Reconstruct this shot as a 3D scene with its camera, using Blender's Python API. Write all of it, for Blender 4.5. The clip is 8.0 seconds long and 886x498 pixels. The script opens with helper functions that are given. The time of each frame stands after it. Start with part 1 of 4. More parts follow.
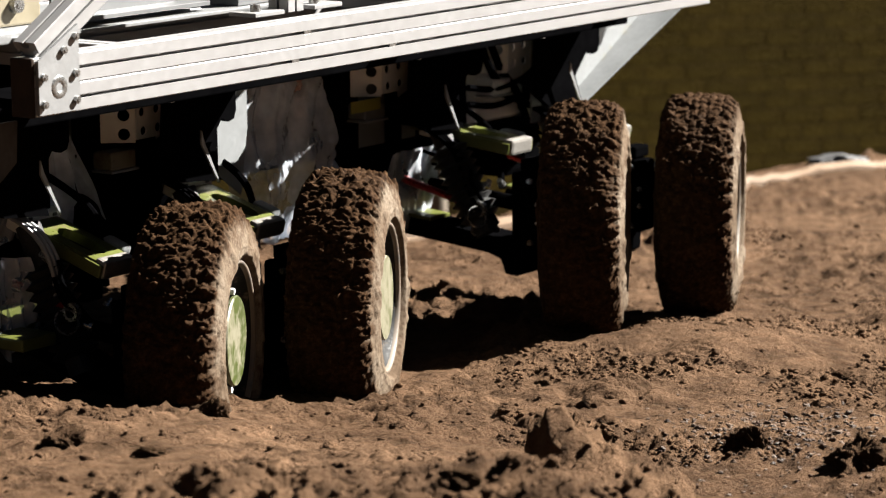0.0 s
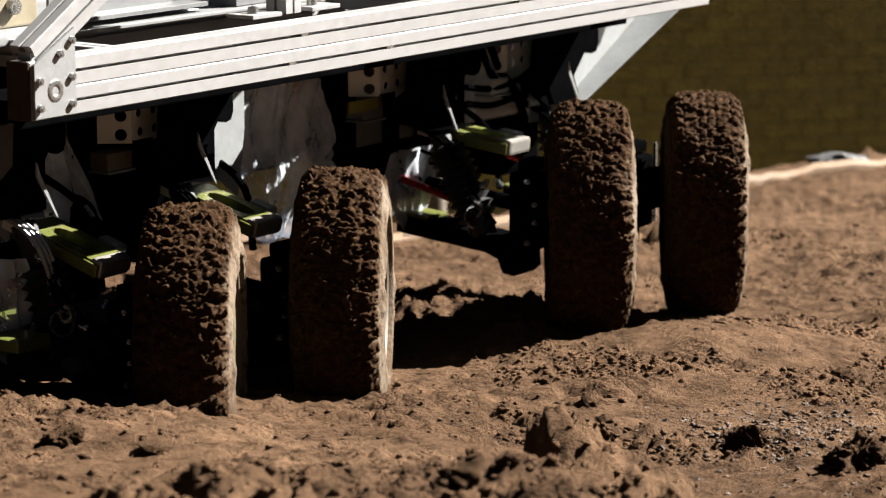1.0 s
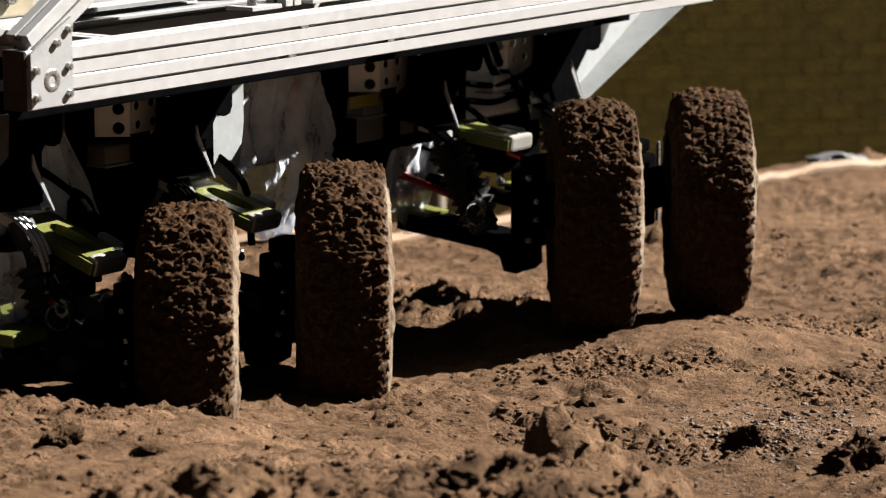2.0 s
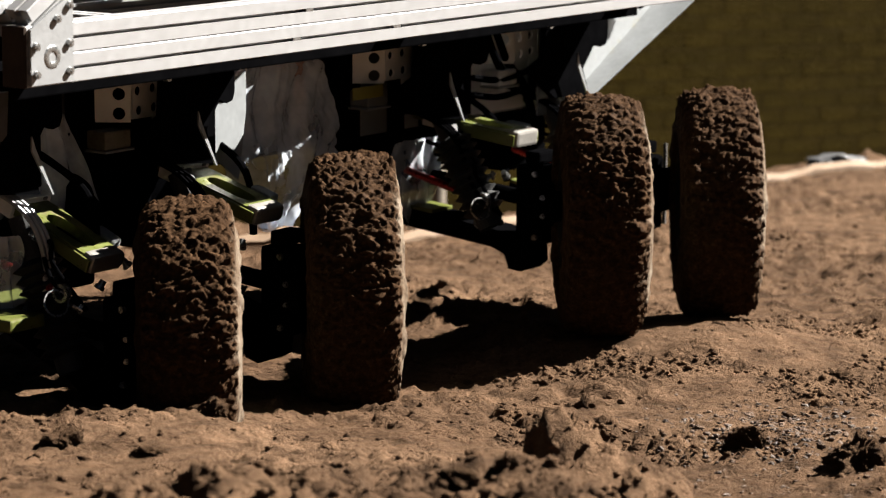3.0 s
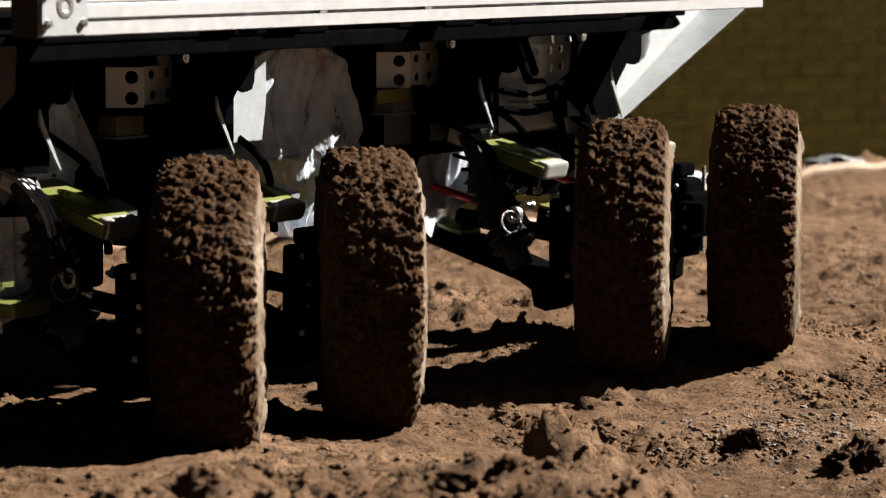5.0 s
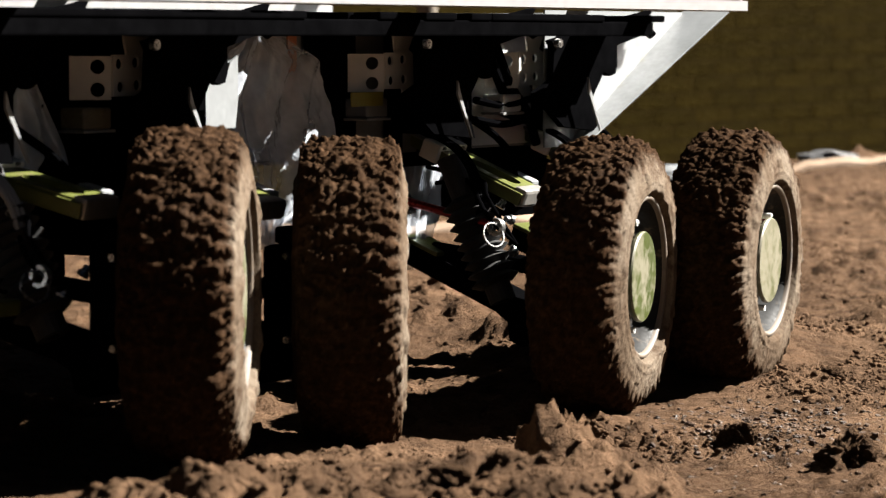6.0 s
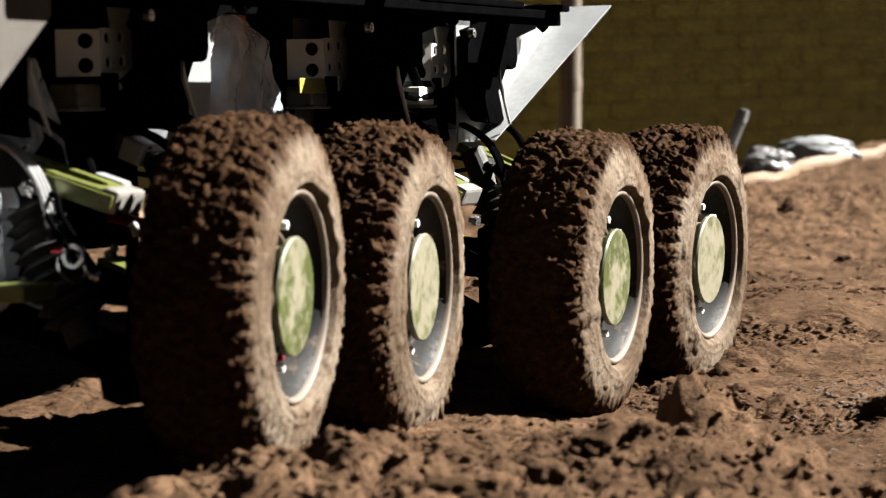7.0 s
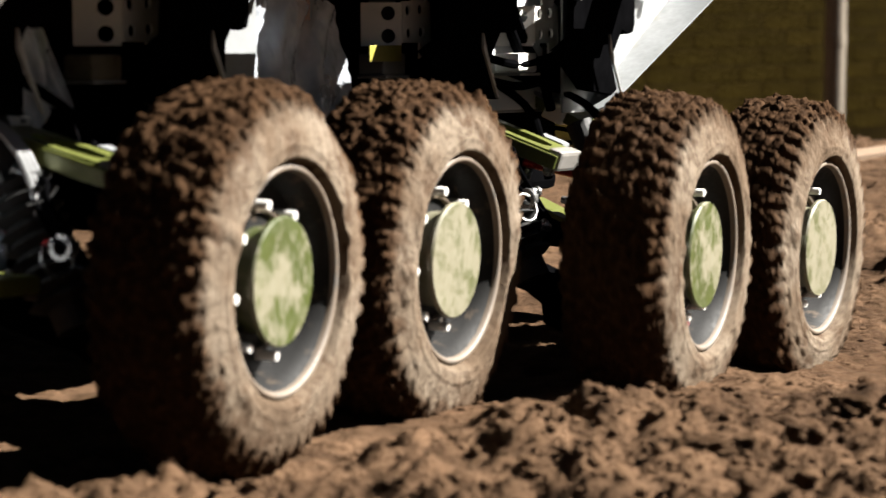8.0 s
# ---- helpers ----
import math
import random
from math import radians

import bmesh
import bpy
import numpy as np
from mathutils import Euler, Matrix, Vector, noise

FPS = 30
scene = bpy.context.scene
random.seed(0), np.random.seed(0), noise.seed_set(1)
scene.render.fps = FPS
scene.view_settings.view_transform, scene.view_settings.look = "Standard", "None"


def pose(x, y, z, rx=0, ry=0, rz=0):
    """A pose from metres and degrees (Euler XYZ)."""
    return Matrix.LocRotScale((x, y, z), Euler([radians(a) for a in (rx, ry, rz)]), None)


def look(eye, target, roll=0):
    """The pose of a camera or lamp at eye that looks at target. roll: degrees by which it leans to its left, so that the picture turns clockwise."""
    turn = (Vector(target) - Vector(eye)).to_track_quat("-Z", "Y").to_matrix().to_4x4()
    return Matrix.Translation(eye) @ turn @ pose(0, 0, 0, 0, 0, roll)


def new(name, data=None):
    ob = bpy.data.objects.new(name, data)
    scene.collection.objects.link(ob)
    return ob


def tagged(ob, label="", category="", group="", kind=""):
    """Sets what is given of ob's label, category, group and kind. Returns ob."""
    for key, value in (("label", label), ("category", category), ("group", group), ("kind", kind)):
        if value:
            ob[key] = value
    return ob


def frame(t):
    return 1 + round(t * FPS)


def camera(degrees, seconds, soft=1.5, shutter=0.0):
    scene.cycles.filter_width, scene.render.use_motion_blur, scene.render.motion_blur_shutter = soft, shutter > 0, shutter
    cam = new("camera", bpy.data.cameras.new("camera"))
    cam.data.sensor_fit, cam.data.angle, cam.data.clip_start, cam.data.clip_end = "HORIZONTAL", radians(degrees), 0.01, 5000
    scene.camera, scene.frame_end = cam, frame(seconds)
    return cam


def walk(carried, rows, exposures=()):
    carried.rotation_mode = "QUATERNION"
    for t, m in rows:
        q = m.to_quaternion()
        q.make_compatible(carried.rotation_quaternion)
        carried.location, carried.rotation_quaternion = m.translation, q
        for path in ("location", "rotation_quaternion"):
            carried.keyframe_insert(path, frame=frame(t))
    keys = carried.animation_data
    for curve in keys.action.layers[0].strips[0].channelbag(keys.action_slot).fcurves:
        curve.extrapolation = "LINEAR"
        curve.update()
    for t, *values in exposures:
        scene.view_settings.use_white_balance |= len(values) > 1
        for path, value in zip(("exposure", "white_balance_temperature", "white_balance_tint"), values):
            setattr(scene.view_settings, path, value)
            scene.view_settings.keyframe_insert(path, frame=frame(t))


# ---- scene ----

# ---------------------------------------------------------------- camera and its pan
EYE = (0.0, 0.0, 0.88)
cam = camera(17.82, 8.0, soft=1.2, shutter=0.35)
cam.data.dof.use_dof = True
cam.data.dof.focus_distance = 4.75
cam.data.dof.aperture_fstop = 6.3
# seconds, tilt below the level, turn to the left
PAN = [(0, 7.179, 0.0), (0.5, 7.202, 0.0), (1, 7.202, -0.023), (1.5, 7.213, -0.034), (3, 7.179, -0.034),
       (3.5, 7.179, -0.034), (4, 7.167, -0.057), (4.5, 7.144, -0.057), (5.8, 7.179, -0.080), (6, 7.248, -0.206),
       (6.2, 7.31, 0.03), (6.5, 7.465, 0.607), (7, 7.866, 2.704), (7.5, 8.359, 4.733), (7.7, 8.6, 6.05), (8, 8.772, 8.021)]
walk(cam, [(t, pose(*EYE, 90 - tilt, 0, turn)) for t, tilt, turn in PAN])

# ---------------------------------------------------------------- sky, sun, exposure
SUN = Vector((1.0, 0.37, 0.90)).normalized()
world = bpy.data.worlds.new("sky")
scene.world = world
world.use_nodes = True
wt = world.node_tree
sky = wt.nodes.new("ShaderNodeTexSky")
sky.sky_type, sky.sun_disc = "NISHITA", False
sky.sun_elevation = math.asin(SUN.z)
sky.sun_rotation = math.atan2(SUN.x, SUN.y)
wt.nodes["Background"].inputs["Strength"].default_value = 0.002
wt.links.new(sky.outputs[0], wt.nodes["Background"].inputs["Color"])
sun = new("sun", bpy.data.lights.new("sun", "SUN"))
sun.data.energy, sun.data.angle, sun.data.color = 5.0, radians(0.5), (1.0, 0.955, 0.885)
sun.matrix_world = look(SUN * 30, (0, 0, 0))
scene.view_settings.exposure = 2.84


# ---------------------------------------------------------------- materials
def mat_base(name):
    m = bpy.data.materials.new(name)
    m.use_nodes = True
    nt = m.node_tree
    return m, nt, nt.nodes["Principled BSDF"]


def add_noise(nt, scale, detail=4.0, rough=0.6, coord="Object"):
    tc = nt.nodes.new("ShaderNodeTexCoord")
    n = nt.nodes.new("ShaderNodeTexNoise")
    n.inputs["Scale"].default_value = scale
    n.inputs["Detail"].default_value = detail
    n.inputs["Roughness"].default_value = rough
    nt.links.new(tc.outputs[coord], n.inputs["Vector"])
    return n


def ramp(nt, src, stops):
    r = nt.nodes.new("ShaderNodeValToRGB")
    while len(r.color_ramp.elements) < len(stops):
        r.color_ramp.elements.new(0.5)
    for e, (p, c) in zip(r.color_ramp.elements, stops):
        e.position = p
        e.color = (*c, 1) if len(c) == 3 else c
    nt.links.new(src, r.inputs[0])
    return r


def mix(nt, fac, a, b, mode="MIX"):
    m = nt.nodes.new("ShaderNodeMix")
    m.data_type, m.blend_type = "RGBA", mode
    for sock, v in ((m.inputs[0], fac), (m.inputs[6], a), (m.inputs[7], b)):
        if isinstance(v, (int, float)):
            sock.default_value = v
        elif isinstance(v, tuple):
            sock.default_value = (*v, 1)
        else:
            nt.links.new(v, sock)
    return m.outputs[2]


def bump(nt, bsdf, src, strength, dist):
    b = nt.nodes.new("ShaderNodeBump")
    b.inputs["Strength"].default_value, b.inputs["Distance"].default_value = strength, dist
    nt.links.new(src, b.inputs["Height"])
    nt.links.new(b.outputs[0], bsdf.inputs["Normal"])
    return b


def plain(name, color, rough=0.5, metal=0.0, vary=0.25, scale=14.0, dirt=0.0, relief=0.0, film=0.0, spec=0.5):
    """A surface of one colour with fine grain, blotches and, if asked, dried mud on it."""
    m, nt, b = mat_base(name)
    fine = add_noise(nt, scale * 9, 3)
    broad = add_noise(nt, scale, 5)
    dark = tuple(c * (1 - vary) for c in color)
    light = tuple(min(1, c * (1 + vary * 0.5)) for c in color)
    col = ramp(nt, broad.outputs[0], [(0.3, dark), (0.7, light)]).outputs[0]
    rr = ramp(nt, fine.outputs[0], [(0.3, (max(0.03, rough - 0.1),) * 3), (0.7, (min(1, rough + 0.12),) * 3)])
    nt.links.new(rr.outputs[0], b.inputs["Roughness"])
    b.inputs["Metallic"].default_value = metal
    b.inputs["Specular IOR Level"].default_value = spec
    if dirt:
        spots = add_noise(nt, scale * 1.6, 7, 0.7)
        mask = ramp(nt, spots.outputs[0], [(0.62 - dirt * 0.35, (0, 0, 0)), (0.74 - dirt * 0.3, (1, 1, 1))])
        col = mix(nt, mask.outputs[0], col, (0.080, 0.058, 0.039))
        inv = ramp(nt, mask.outputs[0], [(0, (metal,) * 3), (1, (0, 0, 0))])
        nt.links.new(inv.outputs[0], b.inputs["Metallic"])
    if film:
        smear = add_noise(nt, scale * 2.2, 6, 0.65)
        mask = ramp(nt, smear.outputs[0], [(0.64 - film * 0.32, (0, 0, 0)), (0.76 - film * 0.26, (0.9, 0.9, 0.9))])
        col = mix(nt, mask.outputs[0], col, (0.130, 0.120, 0.084))
    nt.links.new(col, b.inputs["Base Color"])
    if relief:
        bump(nt, b, fine.outputs[0], 0.6, relief)
    return m


def mud_material(name, dry, damp, wet_scale=1.4, wet=0.0, coord="Object", gloss=0.02):
    m, nt, b = mat_base(name)
    broad = add_noise(nt, wet_scale, 4, 0.55, coord)
    mid = add_noise(nt, 16, 6, 0.65, coord)
    grain = add_noise(nt, 150, 5, 0.7, coord)
    c1 = ramp(nt, mid.outputs[0], [(0.32, damp), (0.50, dry), (0.70, tuple(min(1, c * 1.45) for c in dry))]).outputs[0]
    soak = ramp(nt, broad.outputs[0], [(0.40, (1.06, 1.06, 1.06)), (0.60, (0.70, 0.68, 0.66))]).outputs[0]
    c2 = mix(nt, 1.0, c1, soak, "MULTIPLY")
    speck = ramp(nt, grain.outputs[0], [(0.30, (0.66, 0.64, 0.62)), (0.62, (1.14, 1.12, 1.10))]).outputs[0]
    c3 = mix(nt, 1.0, c2, speck, "MULTIPLY")
    nt.links.new(c3, b.inputs["Base Color"])
    r = ramp(nt, broad.outputs[0], [(0.45, (0.88,) * 3), (0.7, (0.88 - wet,) * 3)])
    nt.links.new(r.outputs[0], b.inputs["Roughness"])
    b.inputs["Specular IOR Level"].default_value = gloss
    add = nt.nodes.new("ShaderNodeMath")
    add.operation = "MULTIPLY_ADD"
    add.inputs[1].default_value = 0.42
    nt.links.new(grain.outputs[0], add.inputs[0])
    nt.links.new(mid.outputs[0], add.inputs[2])
    bump(nt, b, add.outputs[0], 1.0, 0.018)
    return m


MUD = mud_material("mud", (0.0710, 0.0435, 0.0262), (0.0325, 0.0195, 0.0115), wet=0.15)
WETMUD = mud_material("wet_mud", (0.066, 0.0385, 0.0222), (0.032, 0.0184, 0.0104), wet_scale=30, wet=0.78, gloss=0.30)
CLOD = mud_material("clod", (0.073, 0.0445, 0.0265), (0.034, 0.0203, 0.0120), wet=0.2)


def tyre_material():
    """Rubber under mud: dark caked clods on the tread, a pale dried film on the outer side walls."""
    m, nt, b = mat_base("muddy_tyre")
    tc = nt.nodes.new("ShaderNodeTexCoord")
    sep = nt.nodes.new("ShaderNodeSeparateXYZ")
    nt.links.new(tc.outputs["Object"], sep.inputs[0])
    com = nt.nodes.new("ShaderNodeCombineXYZ")
    nt.links.new(sep.outputs[1], com.inputs[1])
    nt.links.new(sep.outputs[2], com.inputs[2])
    ln = nt.nodes.new("ShaderNodeVectorMath")
    ln.operation = "LENGTH"
    nt.links.new(com.outputs[0], ln.inputs[0])
    mid = add_noise(nt, 30, 6, 0.7)
    broad = add_noise(nt, 7, 4, 0.6)
    grain = add_noise(nt, 170, 4, 0.7)
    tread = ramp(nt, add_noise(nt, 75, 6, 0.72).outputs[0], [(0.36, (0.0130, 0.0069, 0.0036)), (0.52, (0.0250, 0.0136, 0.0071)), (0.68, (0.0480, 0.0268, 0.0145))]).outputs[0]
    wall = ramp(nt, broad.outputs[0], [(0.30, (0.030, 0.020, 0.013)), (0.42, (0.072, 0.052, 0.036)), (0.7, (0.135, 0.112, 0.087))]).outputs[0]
    wob = nt.nodes.new("ShaderNodeMath")
    wob.operation = "MULTIPLY_ADD"
    wob.inputs[1].default_value = 0.05
    nt.links.new(mid.outputs[0], wob.inputs[0])
    nt.links.new(ln.outputs["Value"], wob.inputs[2])
    edge = ramp(nt, wob.outputs[0], [(0.216, (0, 0, 0)), (0.236, (1, 1, 1))]).outputs[0]
    # Side walls at negative x take the dark tread colour instead.
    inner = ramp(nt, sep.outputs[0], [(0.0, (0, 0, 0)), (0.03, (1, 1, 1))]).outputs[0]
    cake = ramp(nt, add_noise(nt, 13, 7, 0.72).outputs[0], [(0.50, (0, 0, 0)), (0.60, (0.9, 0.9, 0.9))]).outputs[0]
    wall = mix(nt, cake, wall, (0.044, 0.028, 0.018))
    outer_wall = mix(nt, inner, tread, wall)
    c = mix(nt, edge, outer_wall, tread)
    speck = ramp(nt, grain.outputs[0], [(0.3, (0.7, 0.68, 0.66)), (0.6, (1.1, 1.1, 1.1))]).outputs[0]
    c = mix(nt, 1.0, c, speck, "MULTIPLY")
    nt.links.new(c, b.inputs["Base Color"])
    rr = ramp(nt, broad.outputs[0], [(0.35, (0.9,) * 3), (0.7, (0.55,) * 3)])
    nt.links.new(rr.outputs[0], b.inputs["Roughness"])
    b.inputs["Specular IOR Level"].default_value = 0.01
    both = nt.nodes.new("ShaderNodeMath")
    both.operation = "MULTIPLY_ADD"
    both.inputs[1].default_value = 0.35
    nt.links.new(grain.outputs[0], both.inputs[0])
    nt.links.new(mid.outputs[0], both.inputs[2])
    bump(nt, b, both.outputs[0], 0.8, 0.006)
    return m


TYRE = tyre_material()
RIM = plain("rim_steel", (0.006, 0.006, 0.006), 0.6, 0.0, 0.35, 18, dirt=0.12, spec=0.12)
LIP = plain("rim_lip", (0.06225, 0.05511, 0.04625), 0.62, 0.10, 0.4, 22, dirt=0.85)
HUBGREEN = plain("hub_green", (0.03828, 0.04828, 0.01066), 0.42, 0.1, 0.3, 10, film=0.66)
HUBPALE = plain("hub_pale", (0.06416, 0.06723, 0.02902), 0.45, 0.1, 0.3, 12, film=0.88)
ALU = plain("anodised_aluminium", (0.236, 0.234, 0.236), 0.42, 0.30, 0.06, 6)
ALUPLATE = plain("milled_plate", (0.2116, 0.2154, 0.2192), 0.38, 0.35, 0.12, 20, relief=0.0004)
STEEL = plain("bright_steel", (0.3174, 0.3174, 0.3123), 0.28, 0.9, 0.15, 30)
BRONZE = plain("brown_cap", (0.020, 0.013, 0.009), 0.6, 0.0, 0.3, 40, spec=0.1)
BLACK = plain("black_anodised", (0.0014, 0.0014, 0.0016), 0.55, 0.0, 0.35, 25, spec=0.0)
RUBBER = plain("black_rubber", (0.004, 0.004, 0.004), 0.7, 0.0, 0.3, 40)
GREEN = plain("green_anodised", (0.082, 0.092, 0.020), 0.36, 0.25, 0.25, 16, dirt=0.14)
RED = plain("red_anodised", (0.2688, 0.0128, 0.016), 0.3, 0.6, 0.2, 20)
WHITE = plain("white_panel", (0.1435, 0.1517, 0.1561), 0.5, 0.0, 0.22, 9, film=0.05)
# White set far above WHITE so parts in shade still read as white.
SHADE_WHITE = plain("white_for_shade", (0.6, 0.6, 0.5925), 0.4, 0.0, 0.08, 6)
DUSTY = plain("dusty_panel", (0.026, 0.021, 0.016), 0.8, 0.0, 0.35, 5)
SHEET = plain("grey_sheet", (0.07168, 0.07168, 0.07347), 0.45, 0.0, 0.3, 12, dirt=0.15)
# Milled plate with its colour raised to offset the shade on the mounts.
LIFTED_PLATE = plain("lifted_plate", (0.6216, 0.6132, 0.588), 0.45, 0.1, 0.12, 20)
END = plain("worn_end_block", (0.255, 0.2423, 0.223), 0.35, 0.5, 0.3, 30)
ORANGE = plain("orange_strap", (0.352, 0.1024, 0.0192), 0.6, 0.0, 0.2, 20)
CREAM = plain("cream_box", (0.144, 0.1238, 0.08064), 0.55, 0.0, 0.2, 14, dirt=0.15)
YELLOW = plain("yellow_tag", (0.192, 0.1664, 0.016), 0.5, 0.0, 0.15, 20)
GREYBOX = plain("grey_housing", (0.1306, 0.1344, 0.1382), 0.45, 0.3, 0.15, 8)
POST = plain("pale_pipe", (0.1182, 0.0968, 0.07168), 0.6, 0.0, 0.2, 3, dirt=0.2)
TIMBER = plain("timber_edge", (0.1184, 0.07311, 0.04004), 0.7, 0.0, 0.3, 3, relief=0.002)


def plastic_material():
    m, nt, b = mat_base("clear_plastic")
    # The pale bluish base stands in for sky light on the plastic.
    b.inputs["Base Color"].default_value = (0.58, 0.62, 0.68, 1)
    b.inputs["Roughness"].default_value = 0.12
    b.inputs["Specular IOR Level"].default_value = 0.9
    n = add_noise(nt, 9, 4)
    bump(nt, b, n.outputs[0], 0.5, 0.02)
    t = nt.nodes.new("ShaderNodeBsdfTransparent")
    t.inputs[0].default_value = (0.86, 0.88, 0.92, 1)
    mx = nt.nodes.new("ShaderNodeMixShader")
    k = ramp(nt, add_noise(nt, 14, 3).outputs[0], [(0.3, (0.26,) * 3), (0.7, (0.62,) * 3)])
    nt.links.new(k.outputs[0], mx.inputs[0])
    nt.links.new(t.outputs[0], mx.inputs[1])
    nt.links.new(b.outputs[0], mx.inputs[2])
    nt.links.new(mx.outputs[0], nt.nodes["Material Output"].inputs["Surface"])
    return m


PLASTIC = plastic_material()


def wall_material():
    """Old brick under moss and damp: courses show faintly, brown with green patches."""
    m, nt, b = mat_base("old_brick")
    broad = add_noise(nt, 1.6, 5, 0.6)
    stain = add_noise(nt, 0.5, 4, 0.6)
    col = ramp(nt, broad.outputs[0], [(0.32, (0.0160, 0.0104, 0.0021)), (0.5, (0.0340, 0.0218, 0.0042)), (0.7, (0.0640, 0.0400, 0.0080))]).outputs[0]
    moss = ramp(nt, stain.outputs[0], [(0.42, (0, 0, 0)), (0.6, (0.7, 0.7, 0.7))]).outputs[0]
    col = mix(nt, moss, col, (0.0290, 0.0265, 0.0030))
    rnd = nt.nodes.new("ShaderNodeObjectInfo")
    tone = ramp(nt, rnd.outputs["Random"], [(0, (0.86, 0.86, 0.84)), (1, (1.1, 1.08, 1.06))]).outputs[0]
    nt.links.new(mix(nt, 1.0, col, tone, "MULTIPLY"), b.inputs["Base Color"])
    b.inputs["Roughness"].default_value = 0.95
    b.inputs["Specular IOR Level"].default_value = 0.03
    bump(nt, b, add_noise(nt, 40, 4).outputs[0], 0.5, 0.01)
    return m


BRICK = wall_material()
MORTAR = plain("mossy_mortar", (0.0251, 0.01735, 0.004164), 0.95, 0.0, 0.5, 2, spec=0.03)


# ---------------------------------------------------------------- mesh helpers
def part(name, bm, material, parent, label=""):
    me = bpy.data.meshes.new(name)
    bm.to_mesh(me)
    bm.free()
    me.materials.append(material)
    ob = new(name, me)
    if parent is not None:
        ob.parent = parent
    return tagged(ob, label)


def smooth(ob, angle=40):
    ob.data.polygons.foreach_set("use_smooth", [True] * len(ob.data.polygons))
    ob.data.set_sharp_from_angle(angle=radians(angle))
    return ob


def box(bm, lo, hi, bevel=0.0, m=None):
    made = bmesh.ops.create_cube(bm, size=1.0)["verts"]
    c = [(a + b) / 2 for a, b in zip(lo, hi)]
    for v in made:
        v.co = Vector([c[i] + v.co[i] * (hi[i] - lo[i]) for i in range(3)])
    if bevel:
        edges = {e for v in made for e in v.link_edges}
        made = bmesh.ops.bevel(bm, geom=list(edges), offset=bevel, segments=2, affect="EDGES", profile=0.6)["verts"]
    if m is not None:
        bmesh.ops.transform(bm, matrix=m, verts=list(set(made)))
    return bm


def rod(bm, a, b, r, r2=None, segs=14, caps=True):
    a, b = Vector(a), Vector(b)
    d = b - a
    m = Matrix.Translation((a + b) / 2) @ d.to_track_quat("Z", "Y").to_matrix().to_4x4()
    bmesh.ops.create_cone(bm, cap_ends=caps, segments=segs, radius1=r, radius2=r if r2 is None else r2, depth=d.length, matrix=m)
    return bm


def prism(bm, outline, lo, hi, axis=1):
    """Extrude a closed outline between lo and hi along one axis."""
    def at(p, w):
        q = list(p)
        q.insert(axis, w)
        return q
    a = [bm.verts.new(at(p, lo)) for p in outline]
    b = [bm.verts.new(at(p, hi)) for p in outline]
    n = len(outline)
    bm.faces.new(a)
    bm.faces.new(b[::-1])
    for i in range(n):
        bm.faces.new((a[i], b[i], b[(i + 1) % n], a[(i + 1) % n]))
    bmesh.ops.recalc_face_normals(bm, faces=bm.faces[:])
    return bm


def plate_with_holes(bm, lo, hi, holes, y0, y1, segs=14):
    """An upright plate in x and z with round holes (x, z, r) through it from y0 to y1."""
    outer = [(lo[0], lo[1]), (hi[0], lo[1]), (hi[0], hi[1]), (lo[0], hi[1])]
    rings = []
    for y in (y0, y1):
        edges = []
        loop = [bm.verts.new((x, y, z)) for x, z in outer]
        edges += [bm.edges.new((loop[i], loop[(i + 1) % 4])) for i in range(4)]
        mine = [loop]
        for hx, hz, hr in holes:
            ring = [bm.verts.new((hx + hr * math.cos(2 * math.pi * k / segs), y, hz + hr * math.sin(2 * math.pi * k / segs))) for k in range(segs)]
            edges += [bm.edges.new((ring[k], ring[(k + 1) % segs])) for k in range(segs)]
            mine.append(ring)
        bmesh.ops.triangle_fill(bm, use_beauty=True, edges=edges)
        rings.append(mine)
    for a, b in zip(*rings):
        for k in range(len(a)):
            j = (k + 1) % len(a)
            bm.faces.new((a[k], a[j], b[j], b[k]))
    bmesh.ops.recalc_face_normals(bm, faces=bm.faces[:])
    return bm


def revolve(profile, segs, closed=False):
    """Turn a profile of (x, r) about the x axis."""
    bm = bmesh.new()
    rings = []
    for k in range(segs):
        a = 2 * math.pi * k / segs
        rings.append([bm.verts.new((x, r * math.cos(a), r * math.sin(a))) for x, r in profile])
    n = len(profile)
    for k in range(segs):
        p, q = rings[k], rings[(k + 1) % segs]
        for i in range(n if closed else n - 1):
            j = (i + 1) % n
            bm.faces.new((p[i], p[j], q[j], q[i]))
    bmesh.ops.recalc_face_normals(bm, faces=bm.faces[:])
    return bm


